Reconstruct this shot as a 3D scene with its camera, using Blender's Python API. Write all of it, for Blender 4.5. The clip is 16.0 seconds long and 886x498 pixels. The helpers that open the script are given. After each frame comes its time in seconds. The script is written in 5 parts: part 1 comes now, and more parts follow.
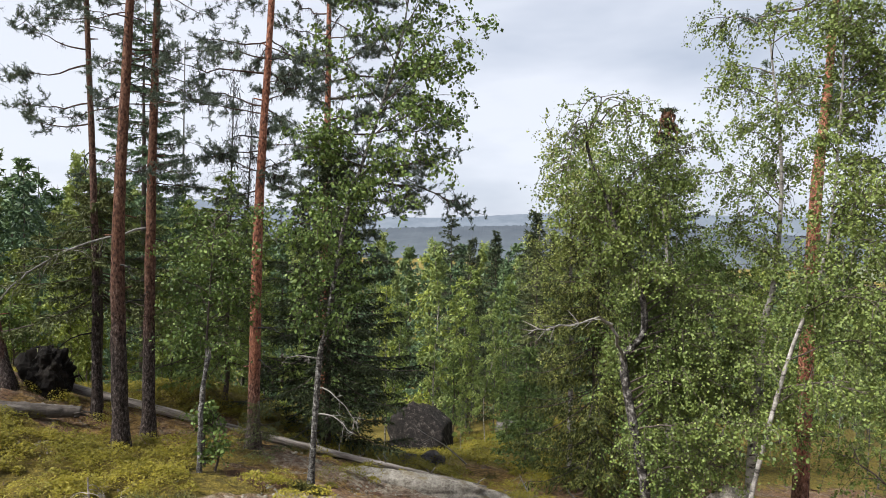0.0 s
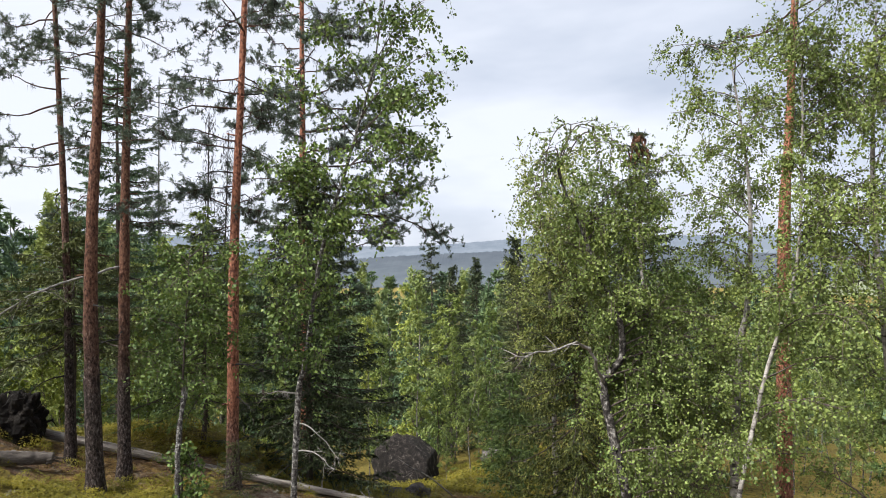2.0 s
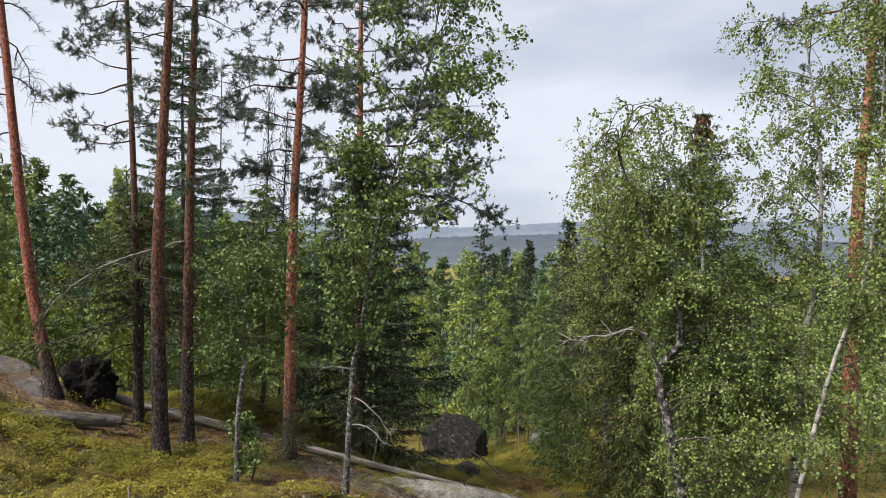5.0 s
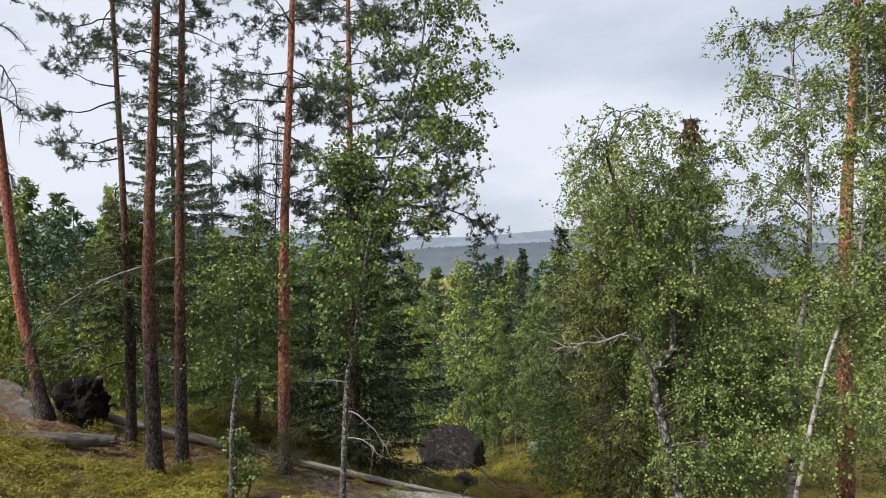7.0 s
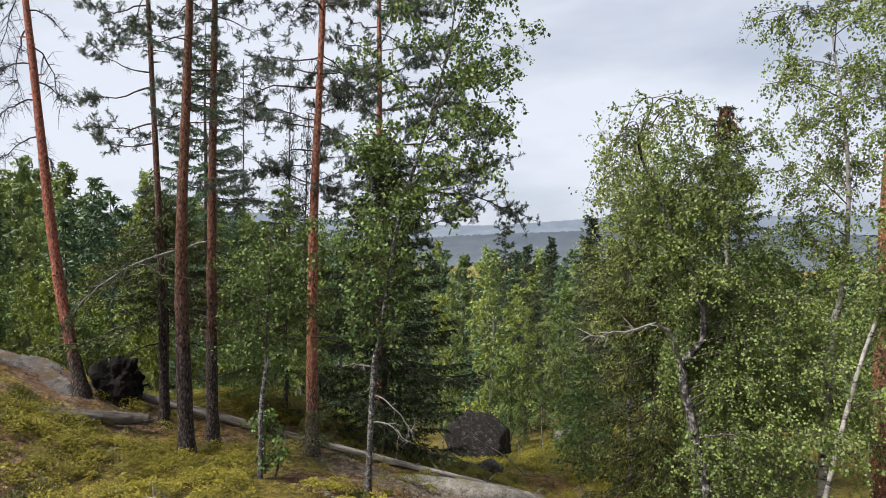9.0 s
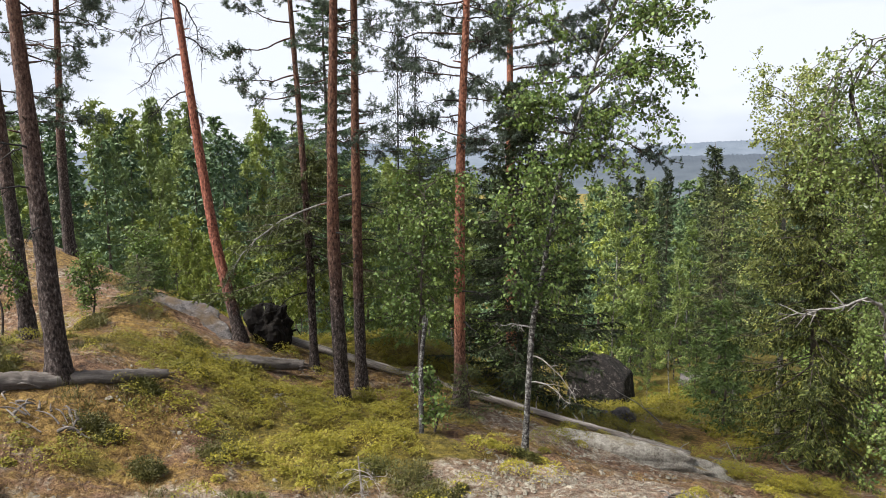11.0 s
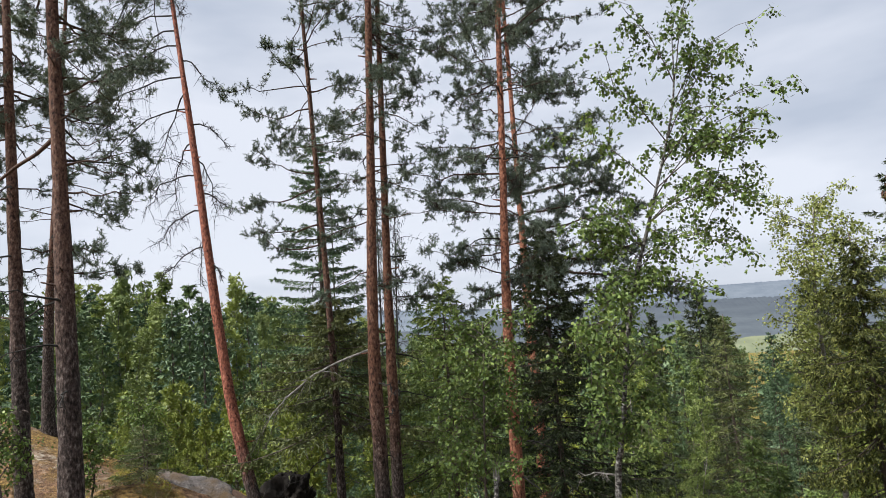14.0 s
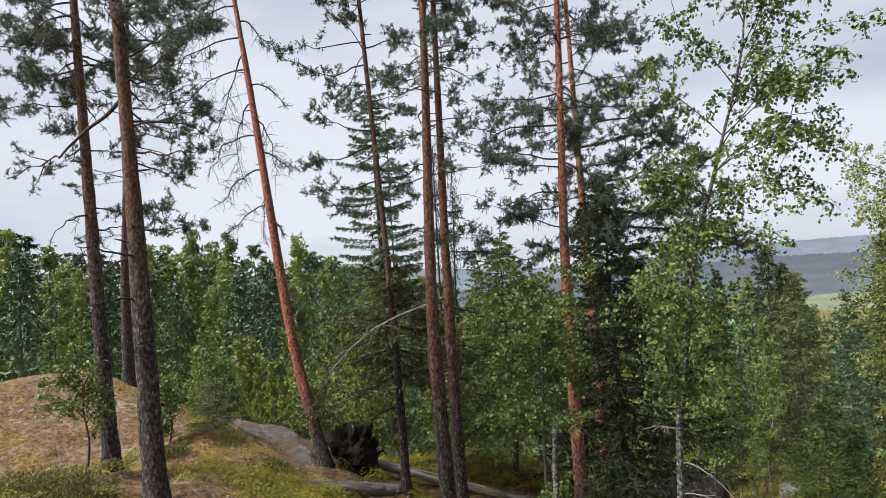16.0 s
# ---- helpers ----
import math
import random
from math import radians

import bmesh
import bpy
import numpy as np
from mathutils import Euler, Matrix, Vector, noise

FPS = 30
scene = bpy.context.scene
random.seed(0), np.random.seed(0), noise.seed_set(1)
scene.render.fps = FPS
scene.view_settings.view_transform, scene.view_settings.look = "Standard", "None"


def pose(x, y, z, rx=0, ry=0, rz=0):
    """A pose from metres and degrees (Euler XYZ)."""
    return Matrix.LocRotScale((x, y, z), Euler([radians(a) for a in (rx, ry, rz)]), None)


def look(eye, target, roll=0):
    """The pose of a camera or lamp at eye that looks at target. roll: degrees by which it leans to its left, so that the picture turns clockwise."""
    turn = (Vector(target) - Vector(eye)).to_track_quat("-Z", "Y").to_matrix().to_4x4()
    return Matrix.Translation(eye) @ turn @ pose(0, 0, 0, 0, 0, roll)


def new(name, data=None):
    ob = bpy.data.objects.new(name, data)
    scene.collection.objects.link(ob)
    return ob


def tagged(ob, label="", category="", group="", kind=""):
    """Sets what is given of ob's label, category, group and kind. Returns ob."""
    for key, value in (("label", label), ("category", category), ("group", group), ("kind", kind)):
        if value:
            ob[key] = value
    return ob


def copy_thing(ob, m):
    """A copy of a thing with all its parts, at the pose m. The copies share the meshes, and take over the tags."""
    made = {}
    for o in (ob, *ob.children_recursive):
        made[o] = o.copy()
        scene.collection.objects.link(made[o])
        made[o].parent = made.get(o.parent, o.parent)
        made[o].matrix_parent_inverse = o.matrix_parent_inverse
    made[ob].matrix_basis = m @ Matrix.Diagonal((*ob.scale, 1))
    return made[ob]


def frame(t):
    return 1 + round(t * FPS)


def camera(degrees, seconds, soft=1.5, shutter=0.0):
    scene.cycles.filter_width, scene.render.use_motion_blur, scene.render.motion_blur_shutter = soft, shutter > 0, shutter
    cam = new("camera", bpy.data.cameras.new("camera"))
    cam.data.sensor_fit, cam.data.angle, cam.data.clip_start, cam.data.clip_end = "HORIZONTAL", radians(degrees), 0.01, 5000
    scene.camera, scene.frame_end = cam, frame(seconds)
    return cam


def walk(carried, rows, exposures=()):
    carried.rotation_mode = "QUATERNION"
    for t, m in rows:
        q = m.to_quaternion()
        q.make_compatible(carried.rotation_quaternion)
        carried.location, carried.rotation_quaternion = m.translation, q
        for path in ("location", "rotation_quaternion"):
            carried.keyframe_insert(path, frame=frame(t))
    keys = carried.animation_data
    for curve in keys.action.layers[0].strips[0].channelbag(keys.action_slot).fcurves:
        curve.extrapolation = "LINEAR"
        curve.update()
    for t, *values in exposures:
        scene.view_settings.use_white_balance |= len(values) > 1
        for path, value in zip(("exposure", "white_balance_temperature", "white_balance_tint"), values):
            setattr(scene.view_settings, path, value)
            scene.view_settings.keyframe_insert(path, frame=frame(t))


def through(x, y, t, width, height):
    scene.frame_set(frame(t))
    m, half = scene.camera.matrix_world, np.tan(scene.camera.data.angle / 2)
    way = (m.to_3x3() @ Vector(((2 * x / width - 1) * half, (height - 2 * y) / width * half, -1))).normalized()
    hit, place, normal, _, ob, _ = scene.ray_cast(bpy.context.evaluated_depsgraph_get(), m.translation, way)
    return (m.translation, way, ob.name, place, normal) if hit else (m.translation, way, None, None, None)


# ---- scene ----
cam = camera(68.4, 16.0, 0.9)
PATH = [
    (0, (0.887, 1.246, -0.094), (0.759, 3.242, -0.134), 0.7),
    (0.5, (0.912, 1.237, -0.075), (0.823, 3.235, -0.069), -0.3),
    (1, (0.931, 1.245, -0.072), (0.869, 3.244, -0.094), -0.8),
    (1.5, (0.941, 1.244, -0.067), (0.897, 3.244, -0.033), -1.0),
    (2, (0.936, 1.236, -0.073), (0.868, 3.234, -0.028), -1.1),
    (2.5, (0.916, 1.24, -0.083), (0.813, 3.237, -0.042), -1.4),
    (3, (0.903, 1.229, -0.076), (0.706, 3.22, -0.056), -1.2),
    (3.5, (0.89, 1.241, -0.086), (0.647, 3.226, -0.113), -0.4),
    (4, (0.888, 1.21, -0.082), (0.636, 3.194, -0.109), -0.5),
    (4.5, (0.896, 1.218, -0.08), (0.664, 3.204, -0.102), 0.3),
    (7, (0.926, 1.242, -0.083), (0.717, 3.231, -0.063), -1.2),
    (7.5, (0.902, 1.221, -0.1), (0.639, 3.203, -0.094), -0.7),
    (8, (0.935, 1.236, -0.097), (0.548, 3.198, -0.094), -1.6),
    (8.5, (0.947, 1.239, -0.094), (0.651, 3.217, -0.095), -0.2),
    (9, (0.942, 1.248, -0.096), (0.645, 3.225, -0.112), -0.5),
    (9.5, (0.921, 1.252, -0.086), (0.444, 3.193, -0.149), -1.8),
    (10, (0.86, 1.312, 0.114), (0.196, 3.176, -0.176), 1.3),
    (10.2, (0.771, 1.309, 0.179), (0.084, 3.172, -0.064), -0.7),
    (12.3, (-1.077, 1.616, 0.35), (-1.477, 3.563, 0.119), -0.7),
    (12.5, (-1.131, 1.667, 0.246), (-1.523, 3.619, 0.059), -3.3),
    (12.8, (-1.27, 1.684, 0.178), (-1.544, 3.662, 0.059), -2.0),
    (13, (-1.342, 1.672, 0.102), (-1.733, 3.634, 0.097), -4.9),
    (13.5, (-1.303, 1.603, 0.092), (-1.874, 3.515, 0.216), -6.9),
    (14, (-1.307, 1.567, 0.084), (-1.755, 3.5, 0.335), -4.3),
    (14.5, (-1.324, 1.565, 0.042), (-1.869, 3.484, 0.184), -3.8),
    (15, (-1.29, 1.584, 0.043), (-1.78, 3.519, 0.175), -5.6),
    (15.5, (-1.287, 1.566, 0.029), (-1.821, 3.489, 0.166), -5.5),
    (16, (-1.306, 1.593, 0.026), (-1.936, 3.486, 0.165), -4.4),
]
walk(cam, [(t, look(eye, target, roll)) for t, eye, target, roll in PATH],
     [(0, 1.04), (1.0, 1.12), (2.0, 1.14), (3.0, 0.98), (4.0, 0.95), (9.0, 0.95), (9.6, 0.99), (10.0, 1.14), (12.5, 1.17), (13.0, 1.14), (13.6, 0.94), (16.0, 0.92)])

# ---- world, sun, exposure ----
world = bpy.data.worlds.new("sky")
scene.world = world
world.use_nodes = True
wn, wl = world.node_tree.nodes, world.node_tree.links
for n in list(wn):
    wn.remove(n)
SUN_EL, SUN_AZ = 55.0, -125.0
w_out = wn.new("ShaderNodeOutputWorld")
w_bg = wn.new("ShaderNodeBackground")
w_sky = wn.new("ShaderNodeTexSky")
w_sky.sky_type, w_sky.sun_disc = "NISHITA", False
w_sky.sun_elevation, w_sky.sun_rotation = radians(SUN_EL), radians(SUN_AZ)
w_co = wn.new("ShaderNodeTexCoord")
w_map = wn.new("ShaderNodeMapping")
w_map.inputs["Scale"].default_value = (1.0, 1.0, 3.2)
w_map.inputs["Location"].default_value = (0.35, 0.1, 0.0)
w_noise = wn.new("ShaderNodeTexNoise")
w_noise.inputs["Scale"].default_value = 1.6
w_noise.inputs["Detail"].default_value = 5.0
w_noise.inputs["Roughness"].default_value = 0.5
w_ramp = wn.new("ShaderNodeValToRGB")
e = w_ramp.color_ramp.elements
e[0].position, e[0].color = 0.38, (0.54, 0.60, 0.72, 1)
e[1].position, e[1].color = 0.58, (0.83, 0.87, 0.97, 1)
w_scale = wn.new("ShaderNodeVectorMath")
w_scale.operation = "SCALE"
w_scale.inputs["Scale"].default_value = 0.10
w_mix = wn.new("ShaderNodeMix")
w_mix.data_type = "RGBA"
w_mix.inputs[0].default_value = 0.9
wl.new(w_co.outputs["Generated"], w_map.inputs["Vector"])
wl.new(w_map.outputs["Vector"], w_noise.inputs["Vector"])
wl.new(w_noise.outputs["Fac"], w_ramp.inputs["Fac"])
wl.new(w_sky.outputs["Color"], w_scale.inputs[0])
wl.new(w_scale.outputs["Vector"], w_mix.inputs[6])
wl.new(w_ramp.outputs["Color"], w_mix.inputs[7])
wl.new(w_mix.outputs[2], w_bg.inputs["Color"])
wl.new(w_bg.outputs["Background"], w_out.inputs["Surface"])
w_bg.inputs["Strength"].default_value = 0.54

sun = new("sun", bpy.data.lights.new("sun", "SUN"))
sun.data.energy, sun.data.angle, sun.data.color = 5.6, radians(26), (1.0, 0.97, 0.92)
sun.matrix_world = look((0, 0, 0), (-math.sin(radians(SUN_AZ)) * math.cos(radians(SUN_EL)), -math.cos(radians(SUN_AZ)) * math.cos(radians(SUN_EL)), -math.sin(radians(SUN_EL))))


# ---- materials ----
def material(name, rough=0.8):
    m = bpy.data.materials.new(name)
    m.use_nodes = True
    nt = m.node_tree
    b = nt.nodes["Principled BSDF"]
    b.inputs["Roughness"].default_value = rough
    b.inputs["Specular IOR Level"].default_value = 0.25
    return m, nt, b


def ramp(nt, fac, stops):
    r = nt.nodes.new("ShaderNodeValToRGB")
    el = r.color_ramp.elements
    while len(el) < len(stops):
        el.new(0.5)
    for q, (p, c) in zip(el, stops):
        q.position, q.color = p, (*c, 1)
    nt.links.new(fac, r.inputs["Fac"])
    return r.outputs["Color"]


def noise_tex(nt, scale, detail=4.0, coord="Object", stretch=(1, 1, 1), rough=0.55):
    co = nt.nodes.new("ShaderNodeTexCoord")
    mp = nt.nodes.new("ShaderNodeMapping")
    mp.inputs["Scale"].default_value = stretch
    n = nt.nodes.new("ShaderNodeTexNoise")
    n.inputs["Scale"].default_value, n.inputs["Detail"].default_value = scale, detail
    n.inputs["Roughness"].default_value = rough
    nt.links.new(co.outputs[coord], mp.inputs["Vector"])
    nt.links.new(mp.outputs["Vector"], n.inputs["Vector"])
    return n.outputs["Fac"]


def mix(nt, fac, a, b, mode="MIX"):
    m = nt.nodes.new("ShaderNodeMix")
    m.data_type, m.blend_type = "RGBA", mode
    for sock, v in ((m.inputs[0], fac), (m.inputs[6], a), (m.inputs[7], b)):
        if isinstance(v, (int, float)):
            sock.default_value = v
        elif isinstance(v, tuple):
            sock.default_value = (*v, 1)
        else:
            nt.links.new(v, sock)
    return m.outputs[2]


def bump(nt, b, height, strength=0.5, distance=0.02):
    n = nt.nodes.new("ShaderNodeBump")
    n.inputs["Strength"].default_value, n.inputs["Distance"].default_value = strength, distance
    nt.links.new(height, n.inputs["Height"])
    nt.links.new(n.outputs["Normal"], b.inputs["Normal"])


def math_node(nt, op, a, b=0.0):
    n = nt.nodes.new("ShaderNodeMath")
    n.operation = op
    for sock, v in ((n.inputs[0], a), (n.inputs[1], b)):
        if isinstance(v, (int, float)):
            sock.default_value = v
        else:
            nt.links.new(v, sock)
    return n.outputs[0]


def leaf_material(name, dark, mid, light, through=0.35, rough=0.55, patch=0.6, varied=False, calm=0.0):
    """Leaves or needles: each island takes its own shade, with broad patches over the crown; light comes through them."""
    m, nt, b = material(name, rough)
    geo = nt.nodes.new("ShaderNodeNewGeometry")
    col = ramp(nt, geo.outputs["Random Per Island"], [(0.0, [0.8 * c + calm * (m1 - 0.8 * c) for c, m1 in zip(dark, mid)]), (0.5, mid), (1.0, [c + calm * (m1 - c) for c, m1 in zip(light, mid)])])
    big = noise_tex(nt, patch, 2.0, "Object")
    tint = ramp(nt, big, [(0.3, (0.55, 0.6, 0.58)), (0.7, (1.08, 1.06, 1.0))])
    col = mix(nt, 1.0, col, tint, "MULTIPLY")
    info = nt.nodes.new("ShaderNodeObjectInfo")
    own = ramp(nt, info.outputs["Random"], [(0.0, (0.60, 0.68, 0.70)), (0.5, (0.95, 0.98, 0.95)), (1.0, (1.32, 1.26, 1.0))])
    col = mix(nt, 1.0, col, own if varied else (0.9, 0.92, 0.9), "MULTIPLY")
    nt.links.new(col, b.inputs["Base Color"])
    tr = nt.nodes.new("ShaderNodeBsdfTranslucent")
    nt.links.new(mix(nt, 1.0, col, (1.25, 1.3, 0.75), "MULTIPLY"), tr.inputs["Color"])
    ms = nt.nodes.new("ShaderNodeMixShader")
    ms.inputs[0].default_value = through * 0.5
    b.inputs["Specular IOR Level"].default_value = 0.22
    out = nt.nodes["Material Output"]
    nt.links.new(b.outputs[0], ms.inputs[1])
    nt.links.new(tr.outputs[0], ms.inputs[2])
    nt.links.new(ms.outputs[0], out.inputs["Surface"])
    return m


def pine_bark(name, turn, spread=1.2, tone=(1, 1, 1)):
    """Pine bark: grey-brown plates at the foot, thin orange bark from about turn metres up."""
    m, nt, b = material(name, 0.9)
    co = nt.nodes.new("ShaderNodeTexCoord")
    sep = nt.nodes.new("ShaderNodeSeparateXYZ")
    nt.links.new(co.outputs["Object"], sep.inputs[0])
    fine = noise_tex(nt, 9, 5, stretch=(1, 1, 0.3), rough=0.7)
    flake = noise_tex(nt, 34, 4, stretch=(1, 1, 0.5), rough=0.65)
    low = ramp(nt, flake, [(0.38, (0.010, 0.007, 0.006)), (0.5, (0.042, 0.031, 0.027)), (0.58, (0.075, 0.057, 0.051)), (0.68, (0.17, 0.15, 0.14))])
    high = ramp(nt, flake, [(0.36, (0.05, 0.022, 0.015)), (0.48, (0.19, 0.08, 0.048)), (0.6, (0.29, 0.128, 0.075)), (0.7, (0.44, 0.26, 0.18))])
    high = mix(nt, 1.0, high, tone, "MULTIPLY")
    z = math_node(nt, "ADD", sep.outputs[2], math_node(nt, "MULTIPLY", fine, 1.6))
    up = nt.nodes.new("ShaderNodeMapRange")
    up.inputs["From Min"].default_value, up.inputs["From Max"].default_value = turn + 0.8 - spread / 2, turn + 0.8 + spread / 2
    nt.links.new(z, up.inputs["Value"])
    col = mix(nt, up.outputs[0], low, high)
    nt.links.new(col, b.inputs["Base Color"])
    bump(nt, b, math_node(nt, "ADD", flake, fine), 0.9, 0.03)
    return m


def bark(name, stops, scale=14.0, stretch=(1, 1, 0.4), strength=0.7, spots=None):
    m, nt, b = material(name, 0.88)
    n1 = noise_tex(nt, scale, 6, stretch=stretch, rough=0.68)
    col = ramp(nt, n1, stops)
    if spots:
        n2 = noise_tex(nt, scale * 0.7, 3, stretch=(1, 1, 3.2), rough=0.6)
        f = ramp(nt, n2, [(0.56, (0, 0, 0)), (0.64, (1, 1, 1))])
        col = mix(nt, f, col, spots)
    nt.links.new(col, b.inputs["Base Color"])
    bump(nt, b, n1, strength, 0.02)
    return m


M_PINE_BARK = pine_bark("pine_bark", 2.2, 1.6, (0.56, 0.62, 0.66))
M_PINE_BARK_LOW = pine_bark("pine_bark_orange_low", 0.9, 1.2, (1.1, 1.06, 1.1))
M_PINE_BARK_HIGH = pine_bark("pine_bark_dark", 3.2, 2.4, (0.5, 0.62, 0.72))
M_PINE_BARK_RED = pine_bark("pine_bark_red", 1.0, 0.9, (0.98, 0.80, 0.86))
M_BEARD = bark("beard_lichen", [(0.3, (0.010, 0.009, 0.008)), (0.7, (0.045, 0.042, 0.036))], 30)
M_SPRUCE_BARK = bark("spruce_bark", [(0.3, (0.035, 0.027, 0.022)), (0.6, (0.09, 0.07, 0.06)), (0.8, (0.17, 0.15, 0.13))], 22)
M_BIRCH_BARK = bark("birch_bark", [(0.34, (0.10, 0.09, 0.08)), (0.5, (0.215, 0.20, 0.182)), (0.72, (0.35, 0.33, 0.31))], 9, (1, 1, 2.0), 0.4, (0.030, 0.026, 0.022))
M_OLD_BIRCH = bark("old_birch_bark", [(0.42, (0.012, 0.01, 0.009)), (0.5, (0.05, 0.045, 0.04)), (0.57, (0.125, 0.116, 0.107)), (0.67, (0.32, 0.305, 0.28))], 22, (1, 1, 0.7), 1.0, (0.02, 0.018, 0.016))
M_GREY_BIRCH = bark("grey_birch_bark", [(0.36, (0.016, 0.014, 0.013)), (0.46, (0.052, 0.048, 0.044)), (0.54, (0.125, 0.12, 0.112)), (0.66, (0.34, 0.33, 0.31))], 26, (1, 1, 0.8), 1.0, (0.022, 0.019, 0.017))
M_TWIG = bark("twig_bark", [(0.3, (0.035, 0.026, 0.022)), (0.7, (0.10, 0.08, 0.07))], 30)
M_DEADWOOD = bark("dead_wood", [(0.3, (0.08, 0.074, 0.068)), (0.55, (0.19, 0.178, 0.165)), (0.78, (0.33, 0.315, 0.295))], 20, (1, 1, 0.3), 0.6)
M_LICHEN_TWIG = bark("lichen_twig", [(0.3, (0.012, 0.011, 0.010)), (0.6, (0.028, 0.026, 0.024)), (0.85, (0.07, 0.068, 0.062))], 40)
M_LOG = bark("fallen_log_bark", [(0.34, (0.055, 0.045, 0.038)), (0.46, (0.16, 0.14, 0.122)), (0.58, (0.28, 0.25, 0.225)), (0.72, (0.42, 0.385, 0.35))], 16, (0.09, 1, 1), 1.0)
M_DARKLOG = bark("rotten_log", [(0.28, (0.03, 0.026, 0.022)), (0.5, (0.10, 0.085, 0.075)), (0.75, (0.22, 0.2, 0.18))], 14, (0.12, 1, 1), 1.0)
M_PINE_LIMB = bark("pine_limb_bark", [(0.3, (0.030, 0.018, 0.014)), (0.6, (0.072, 0.042, 0.030)), (0.8, (0.120, 0.072, 0.051))], 30)
M_PEAT = bark("root_earth", [(0.3, (0.003, 0.002, 0.002)), (0.55, (0.009, 0.007, 0.005)), (0.8, (0.027, 0.020, 0.016))], 9, (0.450, 0.450, 0.450), 1.0)

M_PINE = leaf_material("pine_needles", (0.062, 0.086, 0.070), (0.115, 0.148, 0.116), (0.200, 0.235, 0.190), 0.2)
M_SPRUCE = leaf_material("spruce_needles", (0.022, 0.030, 0.014), (0.046, 0.060, 0.026), (0.085, 0.105, 0.044), 0.12)
M_SPRUCE_YOUNG = leaf_material("young_spruce_needles", (0.062, 0.095, 0.032), (0.110, 0.158, 0.050), (0.190, 0.240, 0.074), 0.25, varied=True)
M_BIRCH_DEEP = leaf_material("deep_green_birch_leaves", (0.058, 0.094, 0.026), (0.118, 0.178, 0.047), (0.220, 0.282, 0.083), 0.3)
M_BIRCH_PALE = leaf_material("pale_birch_leaves", (0.072, 0.103, 0.030), (0.168, 0.216, 0.061), (0.262, 0.304, 0.094), 0.34, calm=0.35)
M_ASPEN = leaf_material("aspen_leaves", (0.190, 0.225, 0.062), (0.330, 0.365, 0.112), (0.460, 0.470, 0.190), 0.4)
M_FAR_LEAF = leaf_material("woodland_leaves", (0.108, 0.146, 0.054), (0.174, 0.212, 0.078), (0.250, 0.284, 0.104), 0.35, varied=True, calm=0.7)
M_FAR_SPRUCE = leaf_material("woodland_needles", (0.057, 0.094, 0.056), (0.095, 0.145, 0.077), (0.141, 0.201, 0.103), 0.15, varied=True)
M_BROWN_SPRUCE = leaf_material("browning_needles", (0.060, 0.070, 0.026), (0.105, 0.120, 0.042), (0.170, 0.185, 0.066), 0.12)
M_CONE = leaf_material("spruce_cones", (0.09, 0.035, 0.02), (0.15, 0.06, 0.035), (0.2, 0.09, 0.05), 0.05)
M_YOUNG = leaf_material("young_birch_leaves", (0.095, 0.130, 0.032), (0.192, 0.237, 0.060), (0.304, 0.338, 0.096), 0.35, varied=True)
M_LIGHT_BIRCH = leaf_material("fresh_birch_leaves", (0.130, 0.175, 0.054), (0.230, 0.285, 0.092), (0.340, 0.380, 0.142), 0.36)
M_BUSH = leaf_material("bush_leaves", (0.12, 0.155, 0.03), (0.19, 0.225, 0.045), (0.27, 0.29, 0.07), 0.35)
M_BLUEBERRY = leaf_material("blueberry_leaves", (0.088, 0.080, 0.011), (0.215, 0.180, 0.022), (0.325, 0.265, 0.034), 0.3, patch=1.6, calm=0.65)
M_HEATHER_GREEN = leaf_material("green_heather", (0.07, 0.07, 0.02), (0.115, 0.112, 0.032), (0.17, 0.155, 0.05), 0.2, patch=3.0)
M_HANGING = leaf_material("hanging_spruce_needles", (0.026, 0.036, 0.012), (0.085, 0.100, 0.027), (0.260, 0.262, 0.072), 0.15, patch=1.6)
M_HEATHER = leaf_material("heather", (0.06, 0.058, 0.02), (0.11, 0.10, 0.034), (0.17, 0.15, 0.055), 0.3, patch=1.5)
M_LICHEN = bark("lichen_cushions", [(0.34, (0.07, 0.05, 0.036)), (0.45, (0.14, 0.118, 0.09)), (0.56, (0.18, 0.168, 0.135)), (0.72, (0.25, 0.242, 0.205))], 26, (1, 1, 1), 1.0)
M_LITTER = leaf_material("needle_litter", (0.06, 0.035, 0.024), (0.14, 0.085, 0.055), (0.27, 0.19, 0.14), 0.0, 0.95)
M_GRASS = leaf_material("dry_grass", (0.15, 0.095, 0.03), (0.24, 0.15, 0.05), (0.33, 0.22, 0.085), 0.3)


# ---- mesh helpers ----
RNG = np.random.default_rng(7)


def unit(v):
    return v / np.maximum(np.linalg.norm(v, axis=-1, keepdims=True), 1e-9)


